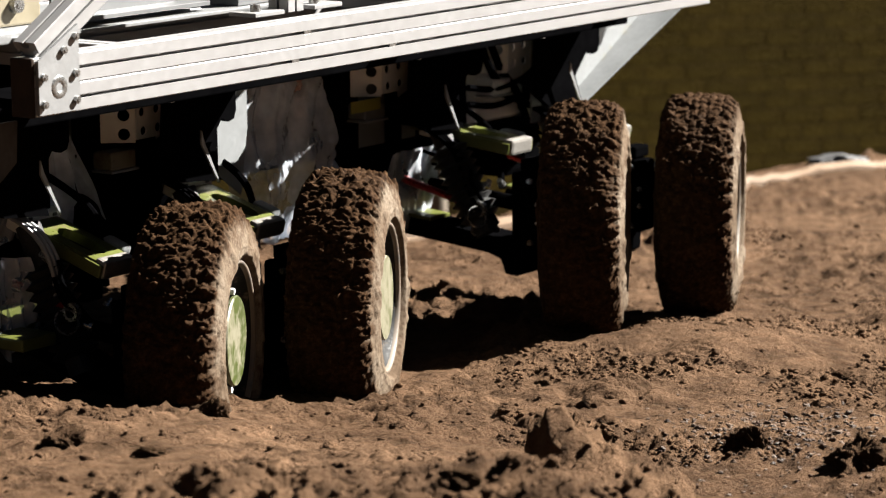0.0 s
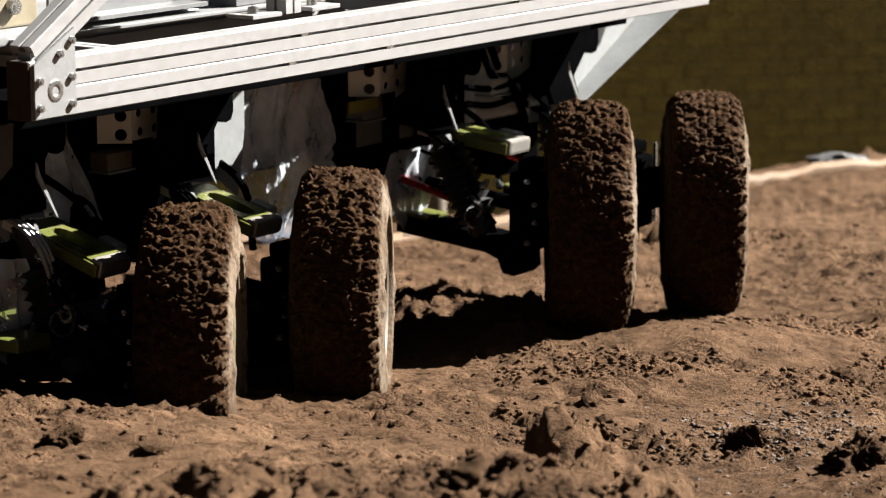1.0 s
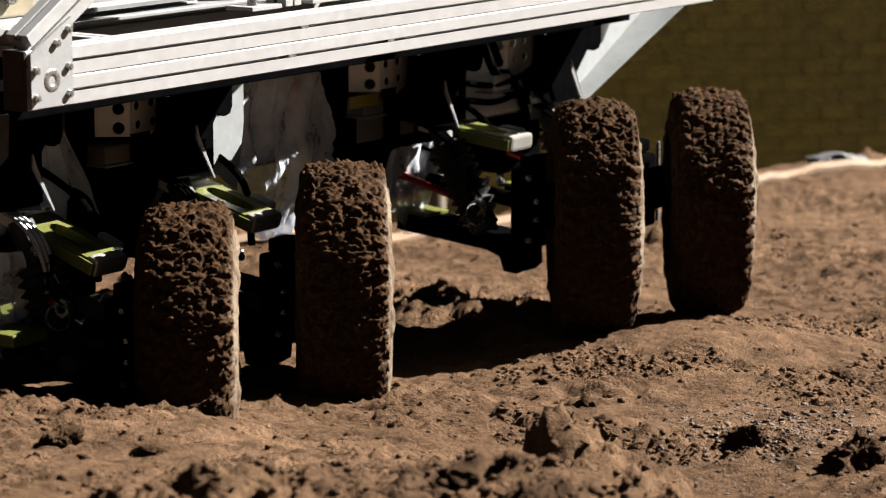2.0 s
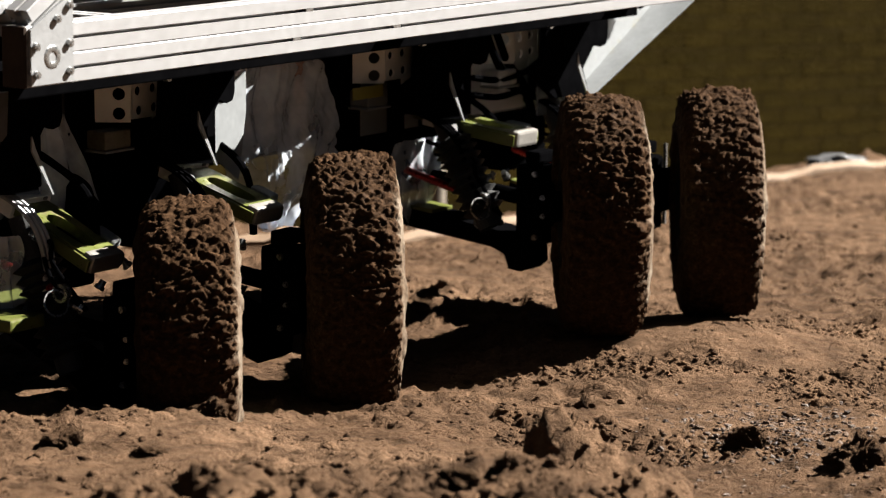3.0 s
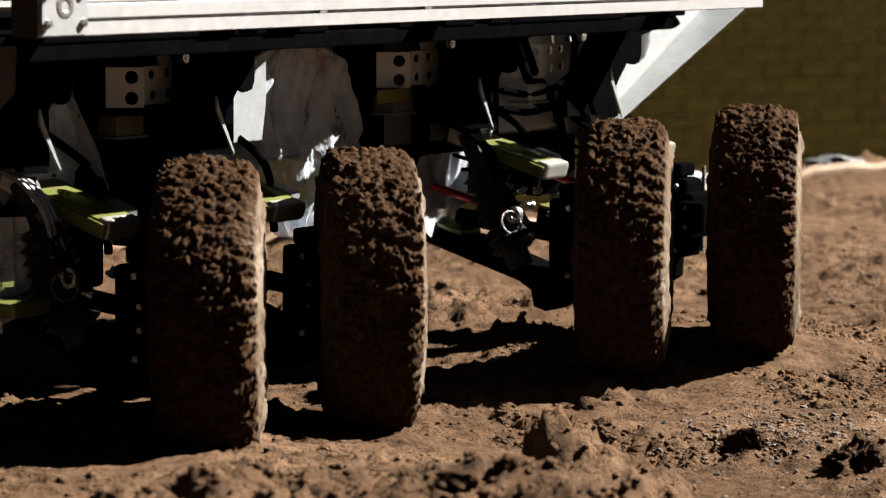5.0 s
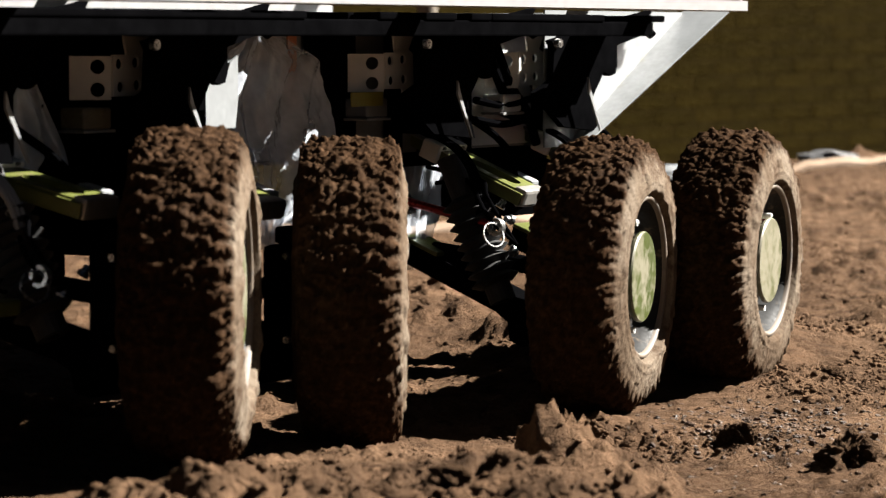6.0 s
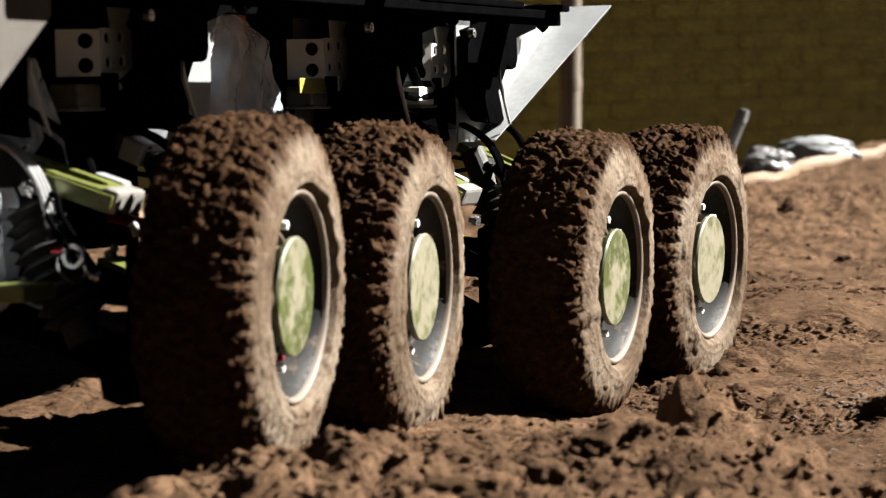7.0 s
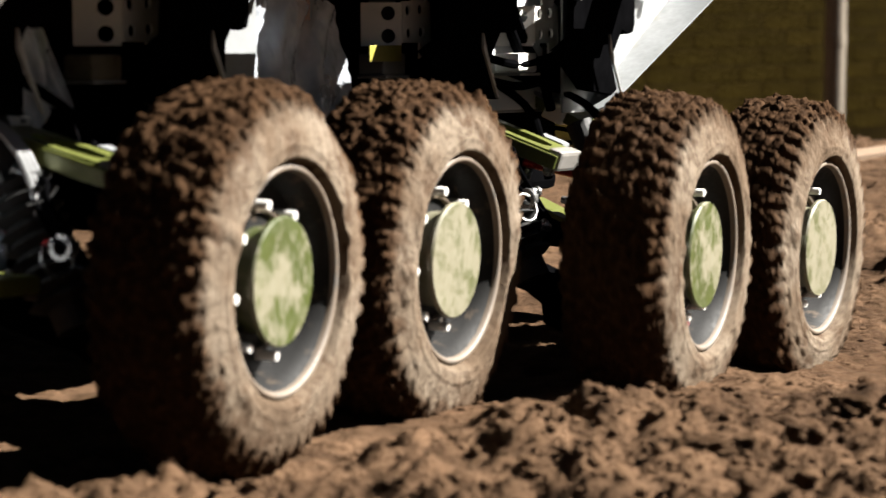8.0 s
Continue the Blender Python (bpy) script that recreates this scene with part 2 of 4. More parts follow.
def tube(points, r, segs=8):
    """A bent round tube through the points, with rounded corners."""
    pts = [Vector(p) for p in points]
    fine = []
    for i in range(len(pts) - 1):
        p0, p1, p2, p3 = pts[max(i - 1, 0)], pts[i], pts[i + 1], pts[min(i + 2, len(pts) - 1)]
        for k in range(6):
            t = k / 6
            fine.append(0.5 * ((2 * p1) + (p2 - p0) * t + (2 * p0 - 5 * p1 + 4 * p2 - p3) * t * t + (3 * p1 - p0 - 3 * p2 + p3) * t ** 3))
    fine.append(pts[-1])
    bm = bmesh.new()
    rings = []
    for i, p in enumerate(fine):
        d = (fine[min(i + 1, len(fine) - 1)] - fine[max(i - 1, 0)]).normalized()
        q = d.to_track_quat("Z", "Y")
        rings.append([bm.verts.new(p + q @ Vector((r * math.cos(2 * math.pi * k / segs), r * math.sin(2 * math.pi * k / segs), 0))) for k in range(segs)])
    for a, b in zip(rings, rings[1:]):
        for k in range(segs):
            bm.faces.new((a[k], a[(k + 1) % segs], b[(k + 1) % segs], b[k]))
    bm.faces.new(rings[0][::-1])
    bm.faces.new(rings[-1])
    return bm


def value_noise(x, y, seed):
    """Smooth random field on the plane, about -1 to 1."""
    xi, yi = np.floor(x).astype(np.int64), np.floor(y).astype(np.int64)
    fx, fy = x - xi, y - yi

    def h(a, b):
        n = (a * 374761393 + b * 668265263 + seed * 982451653) & 0x7FFFFFFF
        n = ((n ^ (n >> 13)) * 1274126177) & 0x7FFFFFFF
        return ((n ^ (n >> 16)) & 0xFFFF) / 32767.5 - 1
    u, v = fx * fx * (3 - 2 * fx), fy * fy * (3 - 2 * fy)
    return (h(xi, yi) * (1 - u) + h(xi + 1, yi) * u) * (1 - v) + (h(xi, yi + 1) * (1 - u) + h(xi + 1, yi + 1) * u) * v


def fbm(x, y, scale, octaves, seed, gain=0.5):
    out, amp = 0, 1.0
    for o in range(octaves):
        out = out + amp * value_noise(x / scale + 17.3 * o, y / scale - 9.1 * o, seed + o)
        scale, amp = scale / 2.03, amp * gain
    return out


def step(a, b, x):
    t = np.clip((x - a) / (b - a), 0, 1)
    return t * t * (3 - 2 * t)


EDGE_X = (-3.0, -0.3, 0.23, 0.59, 0.94, 1.41, 3.0)
EDGE_Y = (6.2, 7.0, 7.45, 7.90, 8.60, 8.97, 9.8)


def billow(x, y, scale, octaves, seed, gain=0.5):
    """Rounded lumps with sharp creases between them."""
    out, amp, a = 0, 1.0, 0.6
    for o in range(octaves):
        c, s = math.cos(a), math.sin(a)
        out = out + amp * np.abs(value_noise((x * c - y * s) / scale + 31.7 * o, (x * s + y * c) / scale, seed + o))
        scale, amp, a = scale / 1.93, amp * gain, a + 1.1
    return out


def ground_height(x, y):
    """Height of the churned field."""
    x, y = np.asarray(x, float), np.asarray(y, float)
    near = step(4.75, 3.55, y)
    z = 0.005 + 0.108 * near * step(0.35, -0.15, x - 0.25 * (4.2 - y))
    z = z + 0.035 * step(-0.22, -0.52, x) * step(3.9, 4.3, y) * step(5.2, 4.7, y)
    z = z + 0.045 * np.exp(-((x - 0.48) / 0.34) ** 2 - ((y - 5.30) / 0.20) ** 2)
    z = z + 0.030 * np.exp(-((x - 0.50) / 0.28) ** 2 - ((y - 5.62) / 0.22) ** 2)
    z = z + 0.012 * np.exp(-((x + 0.36) / 0.20) ** 2 - ((y - 4.26) / 0.15) ** 2)
    # low bank of clods before the camera
    bank = step(3.75, 3.40, y + 0.12 * fbm(x, y, 0.25, 2, 3)) * step(-0.12, 0.12, x + 0.58 - 0.95 * (y - 3.1))
    z = z + bank * (0.050 + 0.03 * step(2.3, 2.65, y) * fbm(x, y, 0.30, 3, 5))
    # torn mound with a steep side
    rag = billow(x, y * 0.7, 0.075, 5, 131, 0.55)
    z = z + step(0.135, 0.165, x + 0.03 * rag) * step(0.42, 0.22, x) * np.exp(-((y - 3.97) / 0.075) ** 2) * (0.040 + 0.040 * rag + 0.030 * billow(x, y, 0.030, 3, 141, 0.6))
    # edge of the field, and the drop behind it
    e = y - np.interp(x, EDGE_X, EDGE_Y)
    z = z - 0.65 * step(0.34, 0.95, e)
    # churned patches, ruts and crumbs
    churn = 0.12 + 0.88 * step(-0.05, 0.55, fbm(x, y, 0.6, 3, 11))
    churn = churn * (1 - 0.8 * step(0.15, -0.2, x) * step(3.0, 3.3, y) * step(4.35, 4.15, y))
    churn = np.maximum(churn, 0.75 * bank)
    churn = np.maximum(churn, step(0.15, 0.5, x) * step(4.3, 3.9, y))
    fade = step(2.3, 2.65, y) * step(10.2, 9.4, y) * step(3.1, 2.5, np.abs(x))
    z = z + fade * 0.016 * fbm(x, y, 0.42, 3, 21)
    z = z + fade * churn * (0.026 - 0.012 * bank) * (billow(x, y, 0.12, 5, 31, 0.66) - 0.6)
    z = z + fade * bank * 0.022 * (billow(x, y, 0.055, 4, 61, 0.66) - 0.6)
    patch = step(-0.12, 0.22, fbm(x, y, 0.22, 3, 83))
    z = z + fade * (0.004 + 0.007 * churn + 0.007 * patch) * (billow(x, y, 0.036, 3, 71, 0.70) - 0.7)
    # heap pushed up between the wheels
    z = z + 0.016 * np.exp(-((x + 0.29) / 0.085) ** 2 - ((y - 4.66) / 0.10) ** 2) * (0.5 + billow(x, y, 0.05, 3, 91, 0.6))
    z = z + 0.040 * np.exp(-((x - 0.15) / 0.07) ** 2 - ((y - 5.46) / 0.06) ** 2) * (0.4 + billow(x, y, 0.05, 3, 95, 0.6))
    # ribbed tread print on a low ridge
    s, n = (x - 0.385) * 0.56 + (y - 5.01) * 0.83, (x - 0.385) * 0.83 - (y - 5.01) * 0.56
    print_on = np.exp(-(n / 0.042) ** 2) * step(-0.24, -0.17, s) * step(0.26, 0.18, s)
    z = z + print_on * (0.010 + 0.0065 * np.sin(s * 2 * math.pi / 0.034 + 14 * n))
    return z


def spaced(stops):
    """Grid lines from (start, end, step) stretches."""
    out = []
    for a, b, d in stops:
        n = max(1, int(round((b - a) / d)))
        out += list(np.linspace(a, b, n, endpoint=False))
    return np.array(out + [stops[-1][1]])


def sheet_object(name, xs, ys, material, height):
    gx, gy = np.meshgrid(xs, ys)
    gz = height(gx, gy)
    nx, ny = len(xs), len(ys)
    me = bpy.data.meshes.new(name)
    me.vertices.add(nx * ny)
    me.vertices.foreach_set("co", np.stack([gx, gy, gz], -1).ravel())
    i = (np.arange(ny - 1)[:, None] * nx + np.arange(nx - 1)[None]).ravel()
    quads = np.stack([i, i + 1, i + nx + 1, i + nx], -1)
    me.loops.add(quads.size)
    me.loops.foreach_set("vertex_index", quads.ravel())
    me.polygons.add(len(quads))
    me.polygons.foreach_set("loop_start", np.arange(0, quads.size, 4))
    me.polygons.foreach_set("use_smooth", np.ones(len(quads), bool))
    me.update(calc_edges=True)
    me.validate()
    me.materials.append(material)
    return new(name, me)


# ---------------------------------------------------------------- ground
ground = sheet_object("ground", spaced([(-300, -20, 40), (-20, -3, 1.0), (-3, -1.3, 0.03), (-1.3, 1.5, 0.0085), (1.5, 3, 0.03), (3, 20, 1.0), (20, 300, 40)]),
                      spaced([(-100, 0, 20), (0, 2.6, 0.1), (2.6, 5.35, 0.0080), (5.35, 7.0, 0.013), (7.0, 9.6, 0.025), (9.6, 20, 0.6), (20, 400, 40)]),
                      MUD, ground_height)
tagged(ground, "churned brown mud field with ruts and clods", "ground", kind="structure")


def gz(x, y):
    return float(ground_height(np.array([x]), np.array([y]))[0])


# ---------------------------------------------------------------- backdrop: old wall, post, timber edge
def build_wall():
    """A brick wall that runs off at a slant, with its bricks where it can be seen."""
    wall = tagged(new("wall_back"), "old brown brick wall with moss and damp", "wall", kind="structure")
    wall.matrix_world = pose(0.6, 13.2, 0, 0, 0, 27)
    part("mortar", box(bmesh.new(), (-12, 0.0012, -0.9), (12, 0.36, 2.6)), MORTAR, wall)
    me = bpy.data.meshes.new("brick")
    bm = box(bmesh.new(), (-0.108, 0.0, -0.0335), (0.108, 0.02, 0.0335), 0.0015)
    bm.to_mesh(me)
    bm.free()
    me.materials.append(BRICK)
    rng = random.Random(4)
    for r in range(13):
        for c in range(22):
            b = new("brick", me)
            b.parent = wall
            b.matrix_basis = pose(-2.3 + 0.225 * c + (0.112 if r % 2 else 0), rng.uniform(0.0002, 0.0008), -0.50 + 0.076 * r)
    return wall


wall_back = build_wall()


def edge_board():
    """Wavy pale board along the edge of the field."""
    bm = bmesh.new()
    rows = []
    for k in range(90):
        x = -1.2 + 3.4 * k / 89
        y = float(np.interp(x, EDGE_X, EDGE_Y)) + 0.03 * noise.noise(Vector((x * 3, 0, 0)))
        z = gz(x, y) - 0.012
        w = 0.020 + 0.010 * noise.noise(Vector((x * 5, 3, 0)))
        rows.append([bm.verts.new(p) for p in ((x, y - 0.03, z - 0.03), (x, y - 0.03, z + w), (x, y + 0.03, z + w + 0.012), (x, y + 0.04, z - 0.03))])
    for a, b in zip(rows, rows[1:]):
        for i in range(3):
            bm.faces.new((a[i], b[i], b[i + 1], a[i + 1]))
    bmesh.ops.recalc_face_normals(bm, faces=bm.faces[:])
    ob = part("edging_board", bm, TIMBER, None)
    return tagged(smooth(ob), "pale warped timber edging along the mud", "edging", kind="structure")


edge_board()

post = tagged(new("post"), "pale upright pipe post with a joint before the wall", "post")
post.location = (-0.02, 10.0, gz(-0.02, 10.0))
part("pipe", rod(bmesh.new(), (0, 0, -0.02), (0, 0, 1.9), 0.036, segs=20), POST, post)
part("collar", rod(bmesh.new(), (0, 0, 0.72), (0, 0, 0.76), 0.039, segs=20), POST, post)


def lumpy(name, at, size, material, label, category, seed):
    """A crumpled sheet or sack lying on the ground."""
    bm = bmesh.new()
    bmesh.ops.create_icosphere(bm, subdivisions=4, radius=0.5)
    for v in bm.verts:
        q = v.co * 3 + Vector((seed, 0, seed))
        k = 1 + 0.35 * noise.noise(q) + 0.22 * abs(noise.noise(q * 2.3)) + 0.12 * abs(noise.noise(q * 5))
        v.co = Vector((v.co.x * size[0] * k, v.co.y * size[1] * k, (v.co.z * k + 0.35) * size[2]))
    ob = smooth(part(name, bm, material, None), 30)
    ob.location = (at[0], at[1], gz(*at) - 0.01)
    return tagged(ob, label, category)


lumpy("plastic_sheet", (1.26, 8.98), (0.17, 0.12, 0.055), SHEET, "crumpled pale plastic sheet behind the timber edging", "plastic sheet", 2.0)
lumpy("plastic_sheet", (0.54, 8.02), (0.13, 0.09, 0.085), SHEET, "crumpled pale plastic sheet behind the timber edging", "plastic sheet", 5.0)
lumpy("plastic_sheet", (0.71, 8.36), (0.24, 0.10, 0.075), WHITE, "white crumpled plastic sheet behind the timber edging", "plastic sheet", 7.0)
lumpy("sack", (0.375, 7.88), (0.12, 0.10, 0.13), SHEET, "round grey sack with a yellow mark", "sack", 9.0)
can = tagged(new("bottle"), "pale bottle with a white tilted cap", "bottle")
can.matrix_world = pose(0.41, 7.96, gz(0.41, 7.96) + 0.02, 0, 22, 0)
smooth(part("bottle_body", rod(bmesh.new(), (0, 0, 0), (0, 0, 0.14), 0.018, 0.015, 20), WHITE, can))
smooth(part("bottle_cap", rod(bmesh.new(), (0, 0, 0.14), (0, 0, 0.175), 0.018, 0.012, 20), WHITE, can, "white cap"))

# ---------------------------------------------------------------- rover
# seconds, place of the rover's frame, turns about x, y, z
BODY = [
    (0, -0.536, 5.016, 0.496, 1.54, -3.11, 54.46), (0.5, -0.539, 5.013, 0.494, 1.82, -3.24, 54.37),
    (1, -0.539, 5.013, 0.493, 2.09, -3.20, 54.30), (1.5, -0.540, 5.000, 0.494, 2.15, -3.22, 54.23),
    (3, -0.525, 4.879, 0.543, 1.97, -2.15, 54.33), (3.5, -0.517, 4.855, 0.551, 1.76, -1.77, 54.41),
    (4, -0.504, 4.815, 0.565, 1.40, -1.36, 54.36), (4.5, -0.477, 4.736, 0.578, 0.88, -0.24, 54.05),
    (6, -0.468, 4.214, 0.624, -1.66, 2.51, 57.30), (6.5, -0.547, 4.071, 0.633, -2.74, 3.93, 64.38),
    (7, -0.653, 3.904, 0.635, -3.30, 4.40, 69.96), (7.5, -0.741, 3.731, 0.628, -3.20, 5.08, 71.11),
    (8, -0.900, 3.520, 0.641, -2.72, 4.13, 69.67),
]
# for each wheel: seconds, place of its middle, heading
WHEELS = [
    [(0, -0.414, 4.686, 0.136, -8.2), (0.5, -0.418, 4.685, 0.134, -2.9), (1, -0.420, 4.682, 0.134, 0.1), (1.5, -0.421, 4.663, 0.136, 2.7),
     (3, -0.414, 4.551, 0.160, 6.2), (3.5, -0.403, 4.516, 0.174, 7.1), (4, -0.387, 4.468, 0.195, 5.9), (4.5, -0.360, 4.362, 0.223, 4.7),
     (6, -0.332, 3.852, 0.326, -1.1), (6.5, -0.354, 3.671, 0.331, -0.5), (7, -0.419, 3.520, 0.333, -11.5), (7.5, -0.532, 3.400, 0.340, -16.7),
     (8, -0.698, 3.180, 0.345, -15.9)],
    [(0, -0.170, 5.012, 0.162, -8.1), (0.5, -0.175, 5.010, 0.161, -5.0), (1, -0.177, 5.007, 0.163, -2.0), (1.5, -0.180, 4.988, 0.165, 1.1),
     (3, -0.157, 4.876, 0.203, 4.8), (3.5, -0.151, 4.842, 0.209, 5.7), (4, -0.140, 4.792, 0.216, 6.5), (4.5, -0.121, 4.690, 0.229, 6.4),
     (6, -0.123, 4.210, 0.283, 0.7), (6.5, -0.184, 4.047, 0.297, -2.4), (7, -0.280, 3.965, 0.279, -12.5), (7.5, -0.404, 3.870, 0.268, -18.7),
     (8, -0.557, 3.630, 0.303, -17.0)],
    [(0, 0.279, 5.507, 0.248, -5.9), (0.5, 0.283, 5.514, 0.246, -2.9), (1, 0.289, 5.518, 0.245, 0.0), (1.5, 0.292, 5.495, 0.247, 1.0),
     (3, 0.302, 5.319, 0.273, 1.8), (3.5, 0.310, 5.289, 0.274, 1.6), (4, 0.322, 5.271, 0.267, 1.4), (4.5, 0.338, 5.188, 0.263, 0.3),
     (6, 0.287, 4.700, 0.238, -19.7), (6.5, 0.148, 4.530, 0.248, -20.9), (7, -0.001, 4.410, 0.230, -17.1), (7.5, -0.118, 4.330, 0.222, -14.8),
     (8, -0.250, 3.990, 0.260, -15.0)],
    [(0, 0.531, 5.788, 0.244, -9.2), (0.5, 0.532, 5.772, 0.245, -5.3), (1, 0.535, 5.758, 0.247, -2.3), (1.5, 0.537, 5.738, 0.250, -1.3),
     (3, 0.552, 5.637, 0.263, -0.6), (3.5, 0.552, 5.553, 0.273, -0.7), (4, 0.558, 5.438, 0.277, -1.0), (4.5, 0.587, 5.310, 0.280, -1.3),
     (6, 0.539, 5.030, 0.223, -21.8), (6.5, 0.353, 4.950, 0.208, -25.7), (7, 0.168, 4.840, 0.199, -20.6), (7.5, 0.036, 4.770, 0.161, -18.8),
     (8, -0.090, 4.440, 0.206, -17.8)],
]
RADIUS = 0.229
ARM_X = [-0.270, 0.135, 0.925, 1.310]     # where the arms sit along the rover
NUB_X = [-0.440, 0.002, 0.745, 1.189]     # where their mounts sit


def sample(rows, t):
    """A smooth reading of keyed rows at any time."""
    for i in range(len(rows) - 1):
        if t <= rows[i + 1][0]:
            break
    p1, p2 = np.array(rows[i]), np.array(rows[i + 1])
    p0 = np.array(rows[i - 1]) if i else p1
    p3 = np.array(rows[i + 2]) if i + 2 < len(rows) else p2
    h = p2[0] - p1[0]
    m1 = (p2 - p0) / max(p2[0] - p0[0], 1e-6) * h
    m2 = (p3 - p1) / max(p3[0] - p1[0], 1e-6) * h
    s = (t - p1[0]) / h
    out = (2 * s ** 3 - 3 * s ** 2 + 1) * p1 + (s ** 3 - 2 * s ** 2 + s) * m1 + (3 * s ** 2 - 2 * s ** 3) * p2 + (s ** 3 - s ** 2) * m2
    return [float(v) for v in out[1:]]


def body_pose(t):
    return pose(*sample(BODY, t))


def wheel_world(i, t):
    x, y, z, head = sample(WHEELS[i], t)
    return pose(x, y, z, 0, 0, head)


rover = tagged(new("rover"), "test rover with white aluminium frame, muddy tyres and green suspension arms", "rover")
rover.matrix_world = body_pose(0)


def slot_profile(w, h):
    """Outline of a slotted square extrusion, one slot on each side."""
    s, d, l = 0.0028, 0.011, 0.0085
    out = []
    for k in range(4):
        side = [(-w / 2 + 0.0015, -h / 2), (-s, -h / 2), (-s, -h / 2 + 0.0035), (-l, -h / 2 + 0.0045), (-l + 0.003, -h / 2 + d), (l - 0.003, -h / 2 + d),
                (l, -h / 2 + 0.0045), (s, -h / 2 + 0.0035), (s, -h / 2), (w / 2 - 0.0015, -h / 2)]
        a = k * math.pi / 2
        out += [(p * math.cos(a) - q * math.sin(a), p * math.sin(a) + q * math.cos(a)) for p, q in side]
    return out


def extrusion(name, a, b, size, parent, label="", roll=0.0):
    a, b = Vector(a), Vector(b)
    bm = prism(bmesh.new(), slot_profile(size, size), 0, (b - a).length, axis=2)
    m = Matrix.Translation(a) @ (b - a).to_track_quat("Z", "Y").to_matrix().to_4x4() @ Matrix.Rotation(radians(roll), 4, "Z")
    bmesh.ops.transform(bm, matrix=m, verts=bm.verts[:])
    return part(name, bm, ALU, parent, label)


def bolt(bm, at, axis, r=0.0065, h=0.006):
    a = Vector(at)
    d = Vector(axis).normalized()
    rod(bm, a, a + d * h, r, r * 0.9, 12)
    rod(bm, a + d * h, a + d * (h + 0.0015), r * 0.45, r * 0.4, 6)
    return bm


RAIL_Y = -0.3125
for z in (0.1075, 0.1535):
    extrusion("rail", (-0.618, RAIL_Y, z), (1.423, RAIL_Y, z), 0.045, rover, "white anodised slotted aluminium rail")
part("end_cap", box(bmesh.new(), (-0.624, RAIL_Y - 0.0228, 0.0845), (-0.618, RAIL_Y + 0.0228, 0.1765), 0.002), BRONZE, rover, "dark brown plastic end cap")
for z in (0.1075, 0.1535):
    extrusion("rail", (-0.62, 0.62, z), (1.423, 0.62, z), 0.045, rover, "white anodised slotted aluminium rail")
for x in (-0.40, 0.60, 1.38):
    extrusion("cross_member", (x, RAIL_Y + 0.024, 0.1535), (x, 0.596, 0.1535), 0.045, rover)
extrusion("inner_rail", (-0.70, 0.03, 0.145), (1.36, 0.03, 0.145), 0.045, rover)
extrusion("diagonal_brace", (-0.600, RAIL_Y + 0.004, 0.180), (-0.20, RAIL_Y + 0.004, 0.425), 0.045, rover)
extrusion("upright", (0.135, -0.225, 0.178), (0.135, -0.225, 0.62), 0.045, rover)
extrusion("upright", (-0.52, 0.10, 0.168), (-0.52, 0.10, 0.55), 0.045, rover)

# corner gusset with six bolts and a turned recess
g = bmesh.new()
prism(g, [(-0.615, 0.088), (-0.524, 0.088), (-0.524, 0.222), (-0.615, 0.172)], RAIL_Y - 0.0285, RAIL_Y - 0.0235)
gusset = part("corner_plate", g, ALUPLATE, rover, "milled aluminium corner plate with bolts")
for x, z in ((-0.606, 0.104), (-0.534, 0.104), (-0.606, 0.146), (-0.534, 0.146), (-0.560, 0.184), (-0.533, 0.203)):
    smooth(part("bolt", bolt(bmesh.new(), (x, RAIL_Y - 0.0285, z), (0, -1, 0)), STEEL, gusset))
ring = revolve([(0, 0.007), (0.0012, 0.009), (0.0012, 0.016), (0, 0.018)], 28)
bmesh.ops.transform(ring, matrix=pose(-0.570, RAIL_Y - 0.0286, 0.128, 0, 0, -90), verts=ring.verts[:])
smooth(part("turned_ring", ring, STEEL, gusset))
for x, z in ((0.02, 0.1075), (0.055, 0.1535), (0.30, 0.1075), (0.72, 0.1535)):
    part("slot_nut", box(bmesh.new(), (x - 0.008, RAIL_Y - 0.0222, z - 0.004), (x + 0.012, RAIL_Y - 0.0175, z + 0.004), 0.001), STEEL, rover)

# housings on the deck
hz = bmesh.new()
plate_with_holes(hz, (0.24, 0.168), (0.42, 0.36), [(0.34, 0.262, 0.03)], -0.03, 0.12)
part("motor_housing", hz, GREYBOX, rover, "grey motor housing with a round opening")
g = bmesh.new()
prism(g, [(-0.20, 0.182), (0.12, 0.182), (0.12, 0.205), (-0.10, 0.36), (-0.20, 0.36)], 0.02, 0.026)
part("gusset_plate", g, GREYBOX, rover)
part("gusset_foot", box(bmesh.new(), (-0.22, -0.03, 0.176), (0.16, 0.03, 0.184), 0.001), GREYBOX, rover)
tower = part("bearing_block", box(bmesh.new(), (-0.430, -0.05, 0.187), (-0.300, 0.08, 0.40), 0.004), CREAM, rover, "pale bearing block with a bolt")
smooth(part("bolt", bolt(bmesh.new(), (-0.363, -0.05, 0.222), (0, -1, 0), 0.014, 0.012), STEEL, tower))
part("deck_plate", box(bmesh.new(), (-0.295, -0.05, 0.160), (0.55, 0.30, 0.166), 0.001), ALUPLATE, rover, "pale deck plate")
part("deck_tray", box(bmesh.new(), (-0.62, -0.10, 0.166), (-0.30, 0.30, 0.186), 0.003), ALUPLATE, rover)
for x in (0.07, 0.235):
    st = part("angle_foot", box(bmesh.new(), (x - 0.05, -0.25, 0.1765), (x + 0.03, -0.19, 0.184), 0.001), ALU, rover)
    smooth(part("bolt", bolt(bmesh.new(), (x - 0.02, -0.225, 0.184), (0, 0, 1), 0.010, 0.012), STEEL, st))

